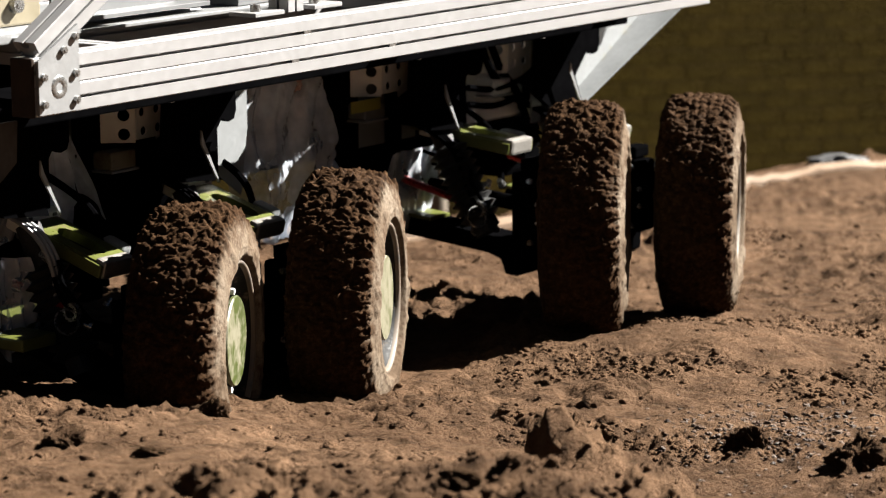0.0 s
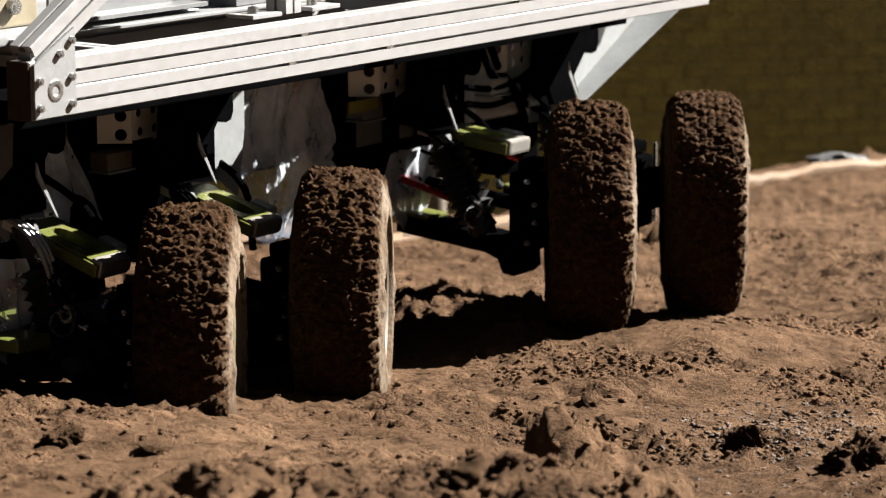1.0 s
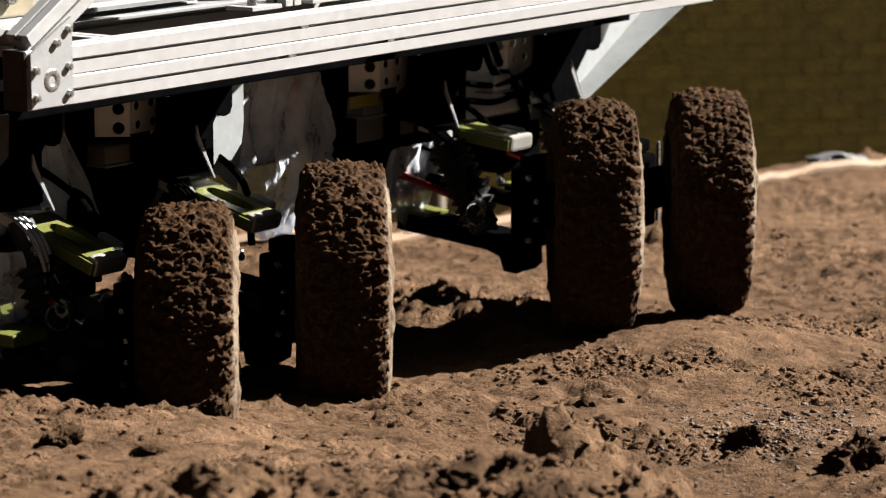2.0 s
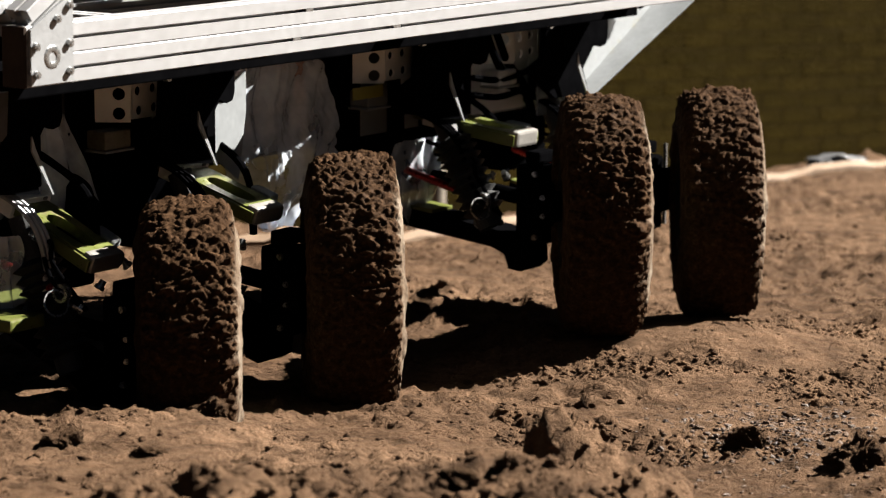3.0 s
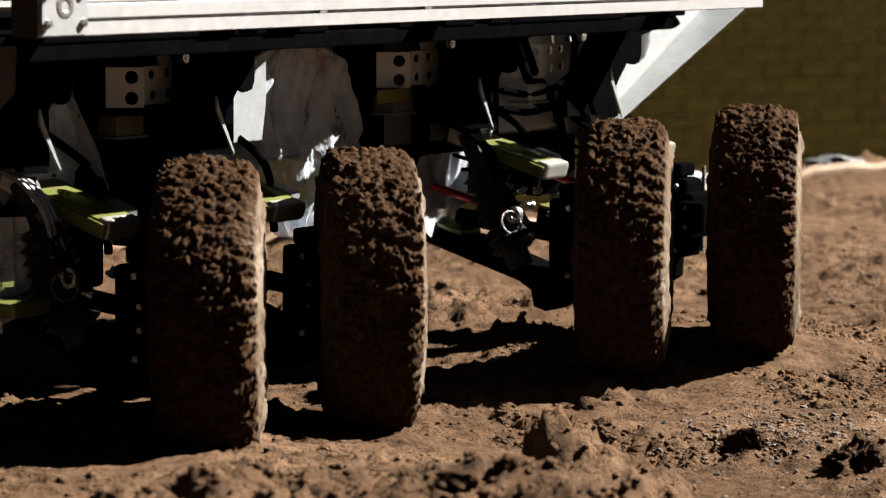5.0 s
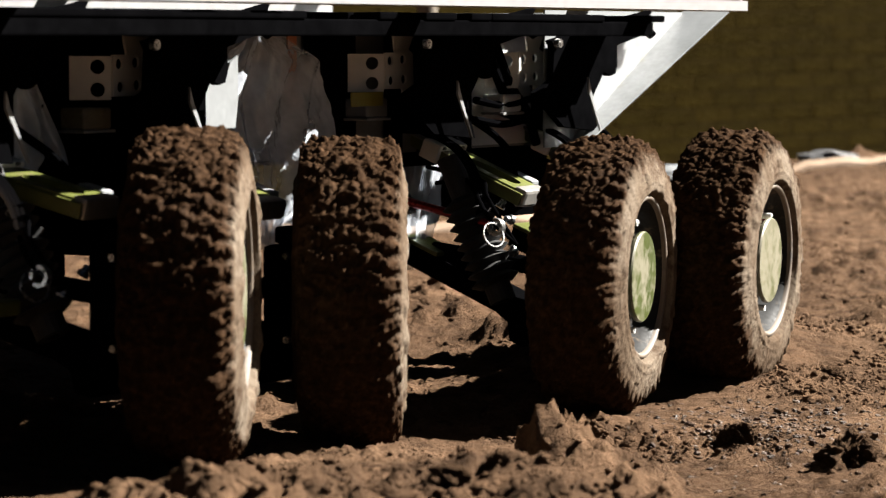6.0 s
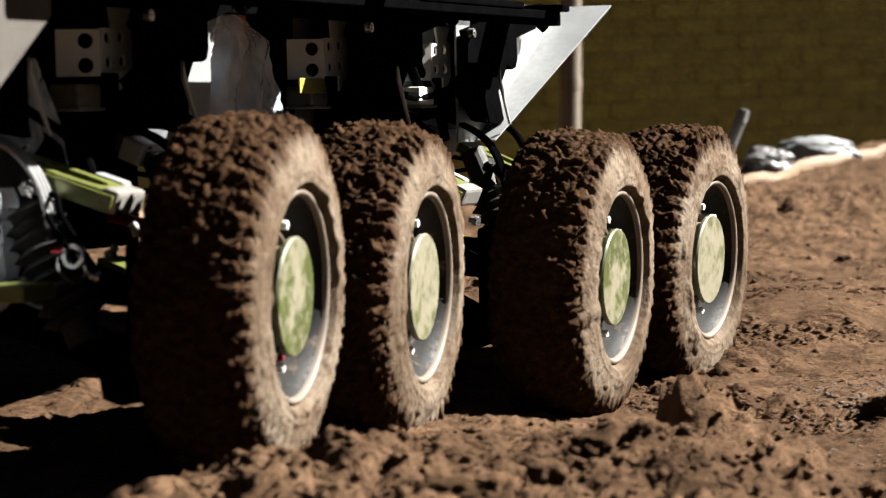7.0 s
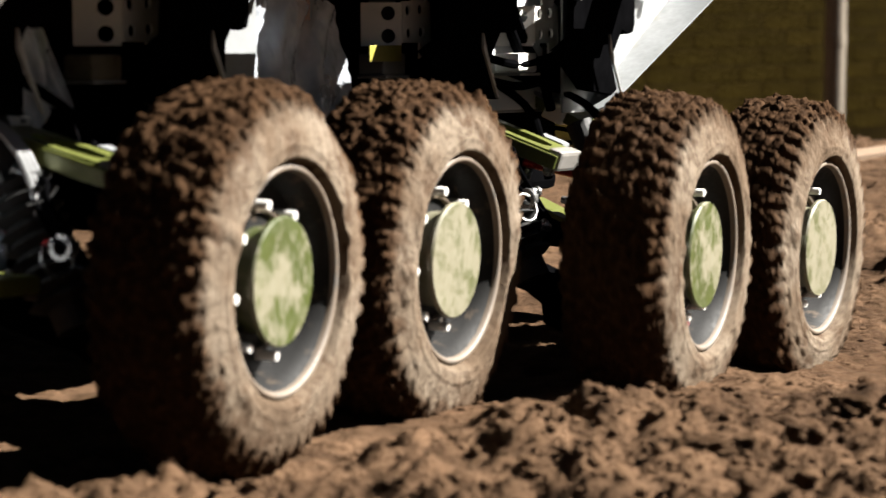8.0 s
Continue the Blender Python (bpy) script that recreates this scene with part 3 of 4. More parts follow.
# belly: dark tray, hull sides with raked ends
part("underside_tray", box(bmesh.new(), (-0.62, 0.02, 0.066), (1.40, 0.60, 0.080), 0.003), BLACK, rover, "black underside tray that blocks sun")
# Gaps between these pieces are added to drop sun on bag, flap and liner.
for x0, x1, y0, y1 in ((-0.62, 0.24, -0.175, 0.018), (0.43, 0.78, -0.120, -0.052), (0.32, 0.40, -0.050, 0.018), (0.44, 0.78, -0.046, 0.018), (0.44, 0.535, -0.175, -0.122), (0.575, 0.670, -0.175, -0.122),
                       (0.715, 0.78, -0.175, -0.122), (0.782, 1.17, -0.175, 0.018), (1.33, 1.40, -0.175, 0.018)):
    part("underside_tray", box(bmesh.new(), (x0, y0, 0.066), (x1, y1, 0.078), 0.003), BLACK, rover, "black underside tray that blocks sun")
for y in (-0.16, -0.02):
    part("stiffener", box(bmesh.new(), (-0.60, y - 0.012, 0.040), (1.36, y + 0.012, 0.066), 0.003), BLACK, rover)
hull = bmesh.new()
prism(hull, [(-0.70, -0.165), (1.46, -0.165), (1.50, 0.064), (-0.70, 0.064)], 0.066, 0.070)
part("hull_side", hull, WHITE, rover, "white hull side panel")
hull = bmesh.new()
prism(hull, [(1.20, -0.165), (1.282, -0.165), (1.752, 0.088), (1.20, 0.088)], -0.032, -0.028)
part("raked_panel", hull, WHITE, rover, "white raked end panel")
hull = bmesh.new()
prism(hull, [(1.286, -0.165), (1.290, -0.165), (1.760, 0.088), (1.756, 0.088)], -0.028, 0.560)
part("hull_end", hull, WHITE, rover, "white sloping end panel")
hull = bmesh.new()
low = [hull.verts.new(c) for c in ((1.282, -0.028, -0.165), (1.752, -0.028, 0.088), (1.752, -0.132, 0.088), (1.282, -0.070, -0.165))]
high = [hull.verts.new(v.co + Vector((-0.0014, 0, 0.0026))) for v in low]
hull.faces.new(low)
hull.faces.new(high[::-1])
for k in range(4):
    hull.faces.new((low[k], high[k], high[(k + 1) % 4], low[(k + 1) % 4]))
bmesh.ops.recalc_face_normals(hull, faces=hull.faces[:])
part("end_flange", hull, WHITE, rover, "white folded flange along the sloping end")
part("hull_side", box(bmesh.new(), (-0.70, 0.560, -0.165), (1.345, 0.564, 0.064)), WHITE, rover, "white hull side panel")
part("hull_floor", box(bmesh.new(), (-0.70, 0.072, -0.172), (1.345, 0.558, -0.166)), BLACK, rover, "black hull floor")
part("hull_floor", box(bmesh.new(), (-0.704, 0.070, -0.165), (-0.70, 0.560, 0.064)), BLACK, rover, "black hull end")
# Near-black panels added where the hull side is to stay dark.
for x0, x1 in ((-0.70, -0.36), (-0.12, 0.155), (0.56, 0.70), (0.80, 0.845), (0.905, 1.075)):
    part("dark_panel", box(bmesh.new(), (x0, 0.048, -0.170), (x1, 0.060, 0.060), 0.003), BLACK, rover, "near-black panel before the hull side")
part("liner", box(bmesh.new(), (1.085, 0.059, -0.160), (1.340, 0.063, 0.060), 0.001), SHADE_WHITE, rover, "white liner panel")
# Near-black boxes added to keep the space under the hull dark.
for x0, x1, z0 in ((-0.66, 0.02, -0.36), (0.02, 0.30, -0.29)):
    part("dark_filler", box(bmesh.new(), (x0, 0.12, z0), (x1, 0.52, -0.172), 0.012), BLACK, rover, "near-black filler box under the hull")


# ---- one suspension unit for each wheel
TOWER = [(-0.016, 0.003), (0.096, 0.022), (0.372, 0.062), (0.331, 0.013), (0.231, -0.006), (0.232, -0.045), (0.224, -0.060), (0.205, -0.064),
         (0.180, -0.056), (0.135, -0.105), (0.163, -0.167), (0.03, -0.156), (-0.071, -0.092), (-0.012, -0.070), (-0.006, -0.010)]
arms, lowers, carriers, dampers = [], [], [], []
PIVOT_UP, PIVOT_LOW = (0.09, -0.135), (0.06, -0.350)


def green_arm(parent):
    """Upper arm along -y from its pivot: a fork with an oval window and a bright end block."""
    L = 0.285
    bm = bmesh.new()
    n = 16
    outer = [(-0.024, 0.02), (0.024, 0.02), (0.034, -0.07), (0.040, -0.12), (0.038, -L + 0.03), (0.034, -L + 0.012), (-0.034, -L + 0.012), (-0.038, -L + 0.03), (-0.040, -0.12), (-0.034, -0.07)]
    hole = []
    for k in range(n):
        a = 2 * math.pi * k / n
        c, s = math.cos(a), math.sin(a)
        hole.append((0.020 * (1 if c > 0 else -1) * abs(c) ** 0.7, -0.192 + 0.054 * (1 if s > 0 else -1) * abs(s) ** 0.8))
    for z in (0.010, -0.008):
        e = []
        for loop in (outer, hole):
            vs = [bm.verts.new((x, y, z)) for x, y in loop]
            e += [bm.edges.new((vs[i], vs[(i + 1) % len(vs)])) for i in range(len(vs))]
        bmesh.ops.triangle_fill(bm, use_beauty=True, edges=e)
    bm.verts.ensure_lookup_table()
    h = len(bm.verts) // 2
    for start, cnt in ((0, len(outer)), (len(outer), n)):
        for i in range(cnt):
            j = (i + 1) % cnt
            bm.faces.new((bm.verts[start + i], bm.verts[start + j], bm.verts[h + start + j], bm.verts[h + start + i]))
    bmesh.ops.recalc_face_normals(bm, faces=bm.faces[:])
    arm = part("upper_arm", bm, GREEN, parent, "green anodised upper suspension arm")
    end = part("end_block", box(bmesh.new(), (-0.037, -L, -0.018), (0.037, -L + 0.026, 0.014), 0.006), END, arm, "bright machined end block")
    for sx in (-1, 1):
        smooth(part("pivot_bolt", bolt(bmesh.new(), (sx * 0.036, -L + 0.05, -0.002), (sx, 0, 0), 0.009, 0.005), STEEL, arm))
    for sx in (-1, 1):
        part("cheek", box(bmesh.new(), (sx * 0.041 - 0.003, -L + 0.004, -0.016), (sx * 0.041 + 0.003, -0.16, 0.007), 0.003), GREEN, arm)
        part("side_bar", box(bmesh.new(), (sx * 0.030 - 0.005, -0.10, 0.012), (sx * 0.030 + 0.005, 0.03, 0.018), 0.002), SHEET, arm)
    part("clip", box(bmesh.new(), (-0.046, -0.098, -0.014), (0.046, -0.060, 0.020), 0.004), LIFTED_PLATE, arm, "pale clip round the arm")
    part("joint_cover", box(bmesh.new(), (0.046, -L + 0.04, -0.006), (0.072, -L + 0.090, 0.012), 0.006), WHITE, arm, "white plastic joint cover")
    return arm


def black_arm(parent):
    bm = bmesh.new()
    prism(bm, [(0.03, 0.022), (-0.10, 0.019), (-0.24, 0.014), (-0.278, 0.006), (-0.284, -0.040), (-0.268, -0.056), (-0.240, -0.056), (-0.226, -0.028), (-0.195, -0.020), (0.03, -0.016)], -0.036, 0.036, axis=0)
    arm = part("lower_arm", bm, BLACK, parent, "black lower suspension arm")
    part("arm_shoe", box(bmesh.new(), (-0.040, -0.05, 0.021), (0.030, 0.030, 0.029), 0.002), GREEN, arm, "green pad with mud on it")
    return arm


def bellows(parent):
    prof = []
    for k in range(9):
        prof += [(0.018 * k, 0.030), (0.018 * k + 0.009, 0.044)]
    prof = [(-0.03, 0.010), (-0.03, 0.024), (0, 0.024)] + prof + [(0.165, 0.022), (0.24, 0.022), (0.24, 0.008)]
    bm = revolve(prof, 18)
    bmesh.ops.transform(bm, matrix=pose(0, 0, 0, 0, -90, 0), verts=bm.verts[:])
    d = part("damper", bm, RUBBER, parent, "damper in a black ribbed rubber boot")
    return d


def carrier(parent):
    bm = bmesh.new()
    box(bm, (-0.032, -0.050, -0.085), (0.032, 0.020, 0.070), 0.010)
    c = part("wheel_carrier", bm, BLACK, parent, "black wheel carrier with a brake caliper")
    part("top_joint", box(bmesh.new(), (-0.028, -0.035, 0.072), (0.028, 0.000, 0.098), 0.006), BLACK, c)
    part("axle_boss", box(bmesh.new(), (-0.050, -0.075, -0.045), (0.050, -0.052, 0.045), 0.010), BLACK, c)
    for z in (-0.07, 0.055):
        smooth(part("bolt", bolt(bmesh.new(), (-0.034, -0.03, z), (-1, 0, 0), 0.006, 0.007), STEEL, c))
    part("edge_strip", box(bmesh.new(), (0.046, -0.045, -0.08), (0.052, -0.038, 0.09), 0.001), STEEL, c)
    part("caliper", box(bmesh.new(), (-0.075, -0.100, -0.030), (-0.045, -0.055, 0.030), 0.006), BLACK, c, "black brake caliper")
    for z in (-0.018, 0.018):
        smooth(part("caliper_bolt", bolt(bmesh.new(), (-0.076, -0.075, z), (-1, 0, 0), 0.005, 0.005), STEEL, c))
    part("drive_shaft", rod(bmesh.new(), (0, 0.02, 0.0), (0, 0.24, 0.02), 0.016), BLACK, c)
    return c


for i in range(4):
    X, N = ARM_X[i], NUB_X[i]
    t = bmesh.new()
    k = 0.80 if i < 2 else 1.0
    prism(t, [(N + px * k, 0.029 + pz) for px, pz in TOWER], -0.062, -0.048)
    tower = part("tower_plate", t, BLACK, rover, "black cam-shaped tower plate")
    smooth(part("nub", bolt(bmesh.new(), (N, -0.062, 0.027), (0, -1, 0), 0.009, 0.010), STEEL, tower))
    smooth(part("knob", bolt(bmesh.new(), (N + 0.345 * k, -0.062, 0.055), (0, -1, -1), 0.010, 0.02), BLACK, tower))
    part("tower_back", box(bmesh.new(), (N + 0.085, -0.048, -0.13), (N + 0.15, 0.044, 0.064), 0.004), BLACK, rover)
    pin = bmesh.new()
    bl = N + (0.0, -0.030, -0.022, -0.012)[i]
    prism(pin, [(bl + 0.085, -0.036), (bl + 0.092, -0.056), (bl + 0.1335, -0.136), (bl + 0.130, -0.136), (bl + 0.0840, -0.060)], -0.090, -0.086)
    part("steel_blade", pin, ALUPLATE, rover, "thin bright steel blade")
    # mount: holed plate and its side cheek
    bx = N + (0.010 if i == 1 else -0.002)
    br = bmesh.new()
    plate_with_holes(br, (bx - 0.028, -0.050), (bx + 0.050, 0.012), [(bx - 0.013, -0.002, 0.0085), (bx + 0.026, 0.000, 0.0085), (bx - 0.010, -0.036, 0.0085), (bx + 0.029, -0.034, 0.0085)], -0.002, 0.002)
    mount = part("mount_plate", br, LIFTED_PLATE, rover, "milled mount plate with four holes")
    ck = bmesh.new()
    plate_with_holes(ck, (0.0, -0.055), (0.062, 0.010), [(0.020, -0.006, 0.0110), (0.020, -0.040, 0.0110)], 0.0, 0.004)
    bmesh.ops.transform(ck, matrix=pose(bx - 0.028, 0.002, 0, 0, 0, 128), verts=ck.verts[:])
    part("cheek", ck, LIFTED_PLATE, mount, "cheek plate with two round openings")
    cr = bmesh.new()
    prism(cr, [(bx + 0.012, 0.012), (bx + 0.050, 0.012), (bx + 0.085, 0.066), (bx + 0.0, 0.066)], 0.004, 0.008)
    part("hanger", cr, LIFTED_PLATE, mount)
    fl = bmesh.new()
    prism(fl, [(bx + 0.050, 0.016), (bx + 0.062, 0.010), (bx + 0.064, -0.046), (bx + 0.052, -0.060), (bx + 0.028, -0.074), (bx + 0.028, -0.050), (bx + 0.050, -0.050)], 0.001, 0.004)
    part("flange", fl, LIFTED_PLATE, mount, "rounded side flange")
    if i:
        part("terminal_box", box(bmesh.new(), (N - 0.085, 0.0, -0.098), (N - 0.020, 0.045, -0.066), 0.004), (CREAM, GREYBOX, SHADE_WHITE)[i - 1], rover, "small %s terminal box" % ("cream", "grey", "white")[i - 1])
        part("box_edge", box(bmesh.new(), (N - 0.089, -0.004, -0.103), (N - 0.016, 0.045, -0.0985), 0.001), ALUPLATE, rover, "thin bright tray edge")
    arms.append(green_arm(rover))
    lowers.append(black_arm(rover))
    carriers.append(carrier(rover))
    dampers.append(bellows(rover))
    tr = part("tie_rod", rod(bmesh.new(), (X - 0.045, 0.07, -0.25), (X - 0.075, -0.13, -0.285), 0.008), RED, rover, "red anodised tie rod")
    smooth(part("rod_end", revolve([(-0.006, 0.010), (0.006, 0.010), (0.006, 0.016), (-0.006, 0.016)], 18, True), STEEL, tr)).matrix_basis = pose(X - 0.078, -0.142, -0.288)
    # cables over the arm
    for k in range(3):
        o = 0.010 * k
        smooth(part("cable", tube([(X - 0.11 - o, 0.06, -0.10), (X - 0.075 - o, -0.06, -0.15), (X - 0.055 - o, -0.10, -0.23), (X - 0.060 - o, -0.10, -0.33)], 0.0042), ALUPLATE if i == 0 else BLACK, rover, "looped pale brake hose" if i == 0 else "looped brake hose"))
    smooth(part("hose", tube([(X - 0.02, 0.05, -0.05), (X + 0.05, 0.0, -0.10), (X + 0.06, -0.08, -0.16), (X + 0.02, -0.13, -0.26)], 0.007), BLACK, rover))
    fr = random.Random(40 + i)
    for k in range(7):
        fx, fy, fz = X - 0.09 + 0.16 * fr.random(), -0.16 + 0.10 * fr.random(), -0.34 + 0.17 * fr.random()
        fit = revolve([(0, 0.0), (0, 0.006), (0.010, 0.006), (0.010, 0.009), (0.016, 0.009), (0.016, 0.0)], 12)
        bmesh.ops.transform(fit, matrix=pose(fx, fy, fz, 0, 60 * fr.random(), 360 * fr.random()), verts=fit.verts[:])
        smooth(part("fitting", fit, STEEL, rover, "small bright hose fitting"))
    for k in range(2):
        o = 0.03 * k
        smooth(part("brake_line", tube([(X - 0.03 + o, 0.03, -0.19 - o), (X - 0.06, -0.07 - o, -0.21), (X - 0.085, -0.13, -0.27 + o), (X - 0.04, -0.16, -0.32)], 0.004), BLACK, rover, "thin black brake line"))
    smooth(part("clamp_ring", revolve([(-0.002, 0.020), (0.002, 0.020), (0.002, 0.0225), (-0.002, 0.0225)], 24, True), STEEL, rover, "bright split ring")).matrix_basis = pose(X - 0.10, -0.15, -0.30, 0, 20, 70)
    # gearbox and wiring block behind the arms
    part("gearbox", box(bmesh.new(), (X - 0.06, 0.075, -0.30), (X + 0.09, 0.30, -0.165), 0.015), BLACK, rover, "black gearbox under the hull")


dg = bmesh.new()
prism(dg, [(-0.86, -0.130), (-0.70, -0.081), (-0.58, 0.004), (-0.575, 0.070), (-0.86, 0.070)], -0.254, -0.248)
part("dust_guard", dg, DUSTY, rover, "dusty brown guard panel")


# ---- plastic wrap between the units, strap, tags
def wrap(name, xs, zs, y, depth, seed, pinch):
    """A hanging sheet of clear plastic with folds."""
    bm = bmesh.new()
    nu, nv = 34, 26
    grid = []
    for a in range(nu):
        row = []
        for b in range(nv):
            u, v = a / (nu - 1), b / (nv - 1)
            w = pinch + (1 - pinch) * v
            x = xs[0] + (xs[1] - xs[0]) * (0.5 + (u - 0.5) * w) + 0.05 * v * math.sin(seed)
            z = zs[1] + (zs[0] - zs[1]) * v + 0.03 * math.sin(u * 9 + seed) * v
            d = noise.noise(Vector((u * 7 + seed, v * 1.6, seed))) * 0.9 + 0.25 * math.sin(u * 31 + 2 * v + seed) + 0.35 * noise.noise(Vector((u * 17, v * 3, seed)))
            row.append(bm.verts.new((x, y + depth * d, z)))
        grid.append(row)
    for a in range(nu - 1):
        for b in range(nv - 1):
            bm.faces.new((grid[a][b], grid[a + 1][b], grid[a + 1][b + 1], grid[a][b + 1]))
    o = part(name, bm, PLASTIC, rover, "crumpled clear plastic wrap")
    return smooth(o, 80)


def hanging_bag():
    """The large clear bag: gathered under the rail, widest at its middle, drawn to a point below."""
    left = [(0.040, 0.330), (0.0, 0.245), (-0.06, 0.215), (-0.12, 0.225), (-0.18, 0.275), (-0.30, 0.365)]
    right = [(0.040, 0.420), (0.0, 0.540), (-0.06, 0.565), (-0.12, 0.590), (-0.18, 0.590), (-0.30, 0.455)]
    zs_l, zs_r = [-p[0] for p in left], [-p[0] for p in right]
    bm = bmesh.new()
    nu, nv = 60, 44
    grid = []
    for a in range(nu):
        line = []
        for b in range(nv):
            u, v = a / (nu - 1), b / (nv - 1)
            z = 0.040 - 0.34 * v
            x0 = float(np.interp(-z, zs_l, [p[1] for p in left]))
            x1 = float(np.interp(-z, zs_r, [p[1] for p in right]))
            x = x0 + (x1 - x0) * u
            fan = (u - 0.35) * (0.4 + v)
            d = 0.8 * noise.noise(Vector((fan * 9, v * 1.2, 3.0))) + 0.35 * abs(noise.noise(Vector((fan * 22, v * 2.0, 8.0)))) + 0.35 * abs(noise.noise(Vector((fan * 47, v * 2.5, 4.0)))) + 0.12 * noise.noise(Vector((u * 24, v * 20, 1.0)))
            line.append(bm.verts.new((x, 0.004 + 0.030 * d + 0.020 * v, z + 0.012 * noise.noise(Vector((u * 6, v * 6, 5.0))))))
        grid.append(line)
    for a in range(nu - 1):
        for b in range(nv - 1):
            bm.faces.new((grid[a][b], grid[a + 1][b], grid[a + 1][b + 1], grid[a][b + 1]))
    return smooth(part("plastic_bag", bm, PLASTIC, rover, "large clear plastic bag gathered under the rail"), 80)


hanging_bag()
wrap("plastic_wrap", (-0.36, -0.10), (-0.22, -0.02), 0.040, 0.015, 4.2, 0.6)
wrap("plastic_wrap", (0.80, 1.02), (-0.345, -0.19), 0.062, 0.018, 5.1, 0.8)
wrap("plastic_wrap", (-0.50, -0.32), (-0.345, -0.20), -0.05, 0.025, 6.3, 0.6)
wrap("plastic_wrap", (-0.34, -0.14), (-0.16, 0.01), 0.010, 0.014, 7.7, 0.5)
pw = bmesh.new()
prism(pw, [(0.125, -0.100), (0.240, -0.185), (0.262, -0.060), (0.262, 0.010), (0.235, -0.005), (0.190, -0.030)], -0.026, -0.023)
part("white_flap", pw, WHITE, rover, "white plastic flap beside the clear wrap")
pf = part("arm_foot", box(bmesh.new(), (-0.455, -0.13, -0.340), (-0.375, -0.05, -0.318), 0.004), GREEN, rover, "green anodised foot")
for k in range(2):
    o = 0.035 * k
    smooth(part("hose", tube([(1.09 + o, 0.03, 0.03), (1.12 + o, 0.015, -0.05), (1.17 + o, 0.01, -0.10), (1.24, 0.01, -0.125 - o)], 0.009), BLACK, rover, "black hose across the white panel"))
    smooth(part("hose", tube([(1.04, 0.02, -0.075 - o), (1.12, 0.005, -0.085 - o), (1.24, 0.0, -0.07 - o)], 0.007), BLACK, rover, "black hose across the white panel"))
part("strap", box(bmesh.new(), (0.488, 0.040, -0.075), (0.514, 0.043, 0.075), 0.001), ORANGE, rover, "orange webbing strap")
part("tag", box(bmesh.new(), (0.605, -0.007, -0.078), (0.700, -0.004, -0.054), 0.001), YELLOW, rover, "yellow tag")


# ---- wheels
def tyre_mesh(seed):
    """A knobbly tyre caked with mud, turned about the x axis."""
    na, npr = 600, 120
    knots = [(0.062, 0.132)] + [(0.083 * max(0.0, math.cos(radians(a))) ** 0.60, 0.145 + 0.079 * math.sin(radians(a)) ** 0.85) for a in range(0, 91, 5)]
    knots = knots + [(-x, r) for x, r in knots[-2::-1]]
    kd = [0.0]
    for a, b in zip(knots, knots[1:]):
        kd.append(kd[-1] + math.dist(a, b))
    prof = []
    for i in range(npr):
        d = kd[-1] * i / (npr - 1)
        prof.append((float(np.interp(d, kd, [k[0] for k in knots])), float(np.interp(d, kd, [k[1] for k in knots]))))
    shift = Vector((seed * 3.1, seed, 0))
    verts, faces = [], []
    for k in range(na):
        a = 2 * math.pi * k / na
        ca, sa = math.cos(a), math.sin(a)
        for x, r in prof:
            p = Vector((x, r * ca, r * sa))
            q = p + shift
            fine = noise.noise(q * 170)
            tread = min(1, max(0, (r - 0.184) / 0.014))
            if tread > 0:
                side = min(1, max(0, (abs(x) - 0.040) / 0.018))
                row = 0 if abs(x) < 0.017 else (1 if abs(x) < 0.048 else 2)
                ph = a * 46 / (2 * math.pi) + (0, 0.5, 0.12)[row] * (1 if x > 0 else -1) + 5 * abs(x)
                gap = min(abs(x), abs(abs(x) - 0.017), abs(abs(x) - 0.048))
                block = min(1, max(0, (0.36 - abs(ph % 1 - 0.5)) * 8)) * (1 if row == 2 else min(1, gap / 0.004))
                cake = min(1, max(0, 0.55 + 1.3 * noise.noise(q * 8)))
                torn = Vector((q.x * 60, q.y * 95, q.z * 95)) + 0.8 * noise.noise_vector(q * 40)
                crumb = 1.5 * abs(noise.noise(torn)) + 0.9 * abs(noise.noise(torn * 2.1)) - 0.65 + 0.5 * noise.noise(q * 42)
                clot = max(0, noise.noise(q * 24) - 0.12)
                out = tread * ((0.0040 + (0.0030 + 0.006 * noise.noise(q * 11)) * side) * block * (1 - 0.75 * cake * (1 - side)) + 0.0045 * cake + (0.0050 + 0.0045 * cake) * crumb + 0.010 * clot + 0.0016 * fine)
            else:
                flake = max(0, noise.noise(q * 34) - 0.14)
                out = 0.0007 * fine + 0.008 * flake + 0.0010 * (1 if abs(r - 0.160) < 0.003 else 0)
            ndir = Vector((x * 0.6, r * ca, r * sa)).normalized() if r > 0.184 else Vector((math.copysign(1, x), 0.35 * ca, 0.35 * sa)).normalized()
            verts.append(p + ndir * out)
    for k in range(na):
        for i in range(npr - 1):
            a, b = k * npr + i, ((k + 1) % na) * npr + i
            faces.append((a, a + 1, b + 1, b))
    me = bpy.data.meshes.new("tyre")
    me.from_pydata(verts, [], faces)
    me.polygons.foreach_set("use_smooth", [True] * len(faces))
    me.materials.append(TYRE)
    me.update()
    return me


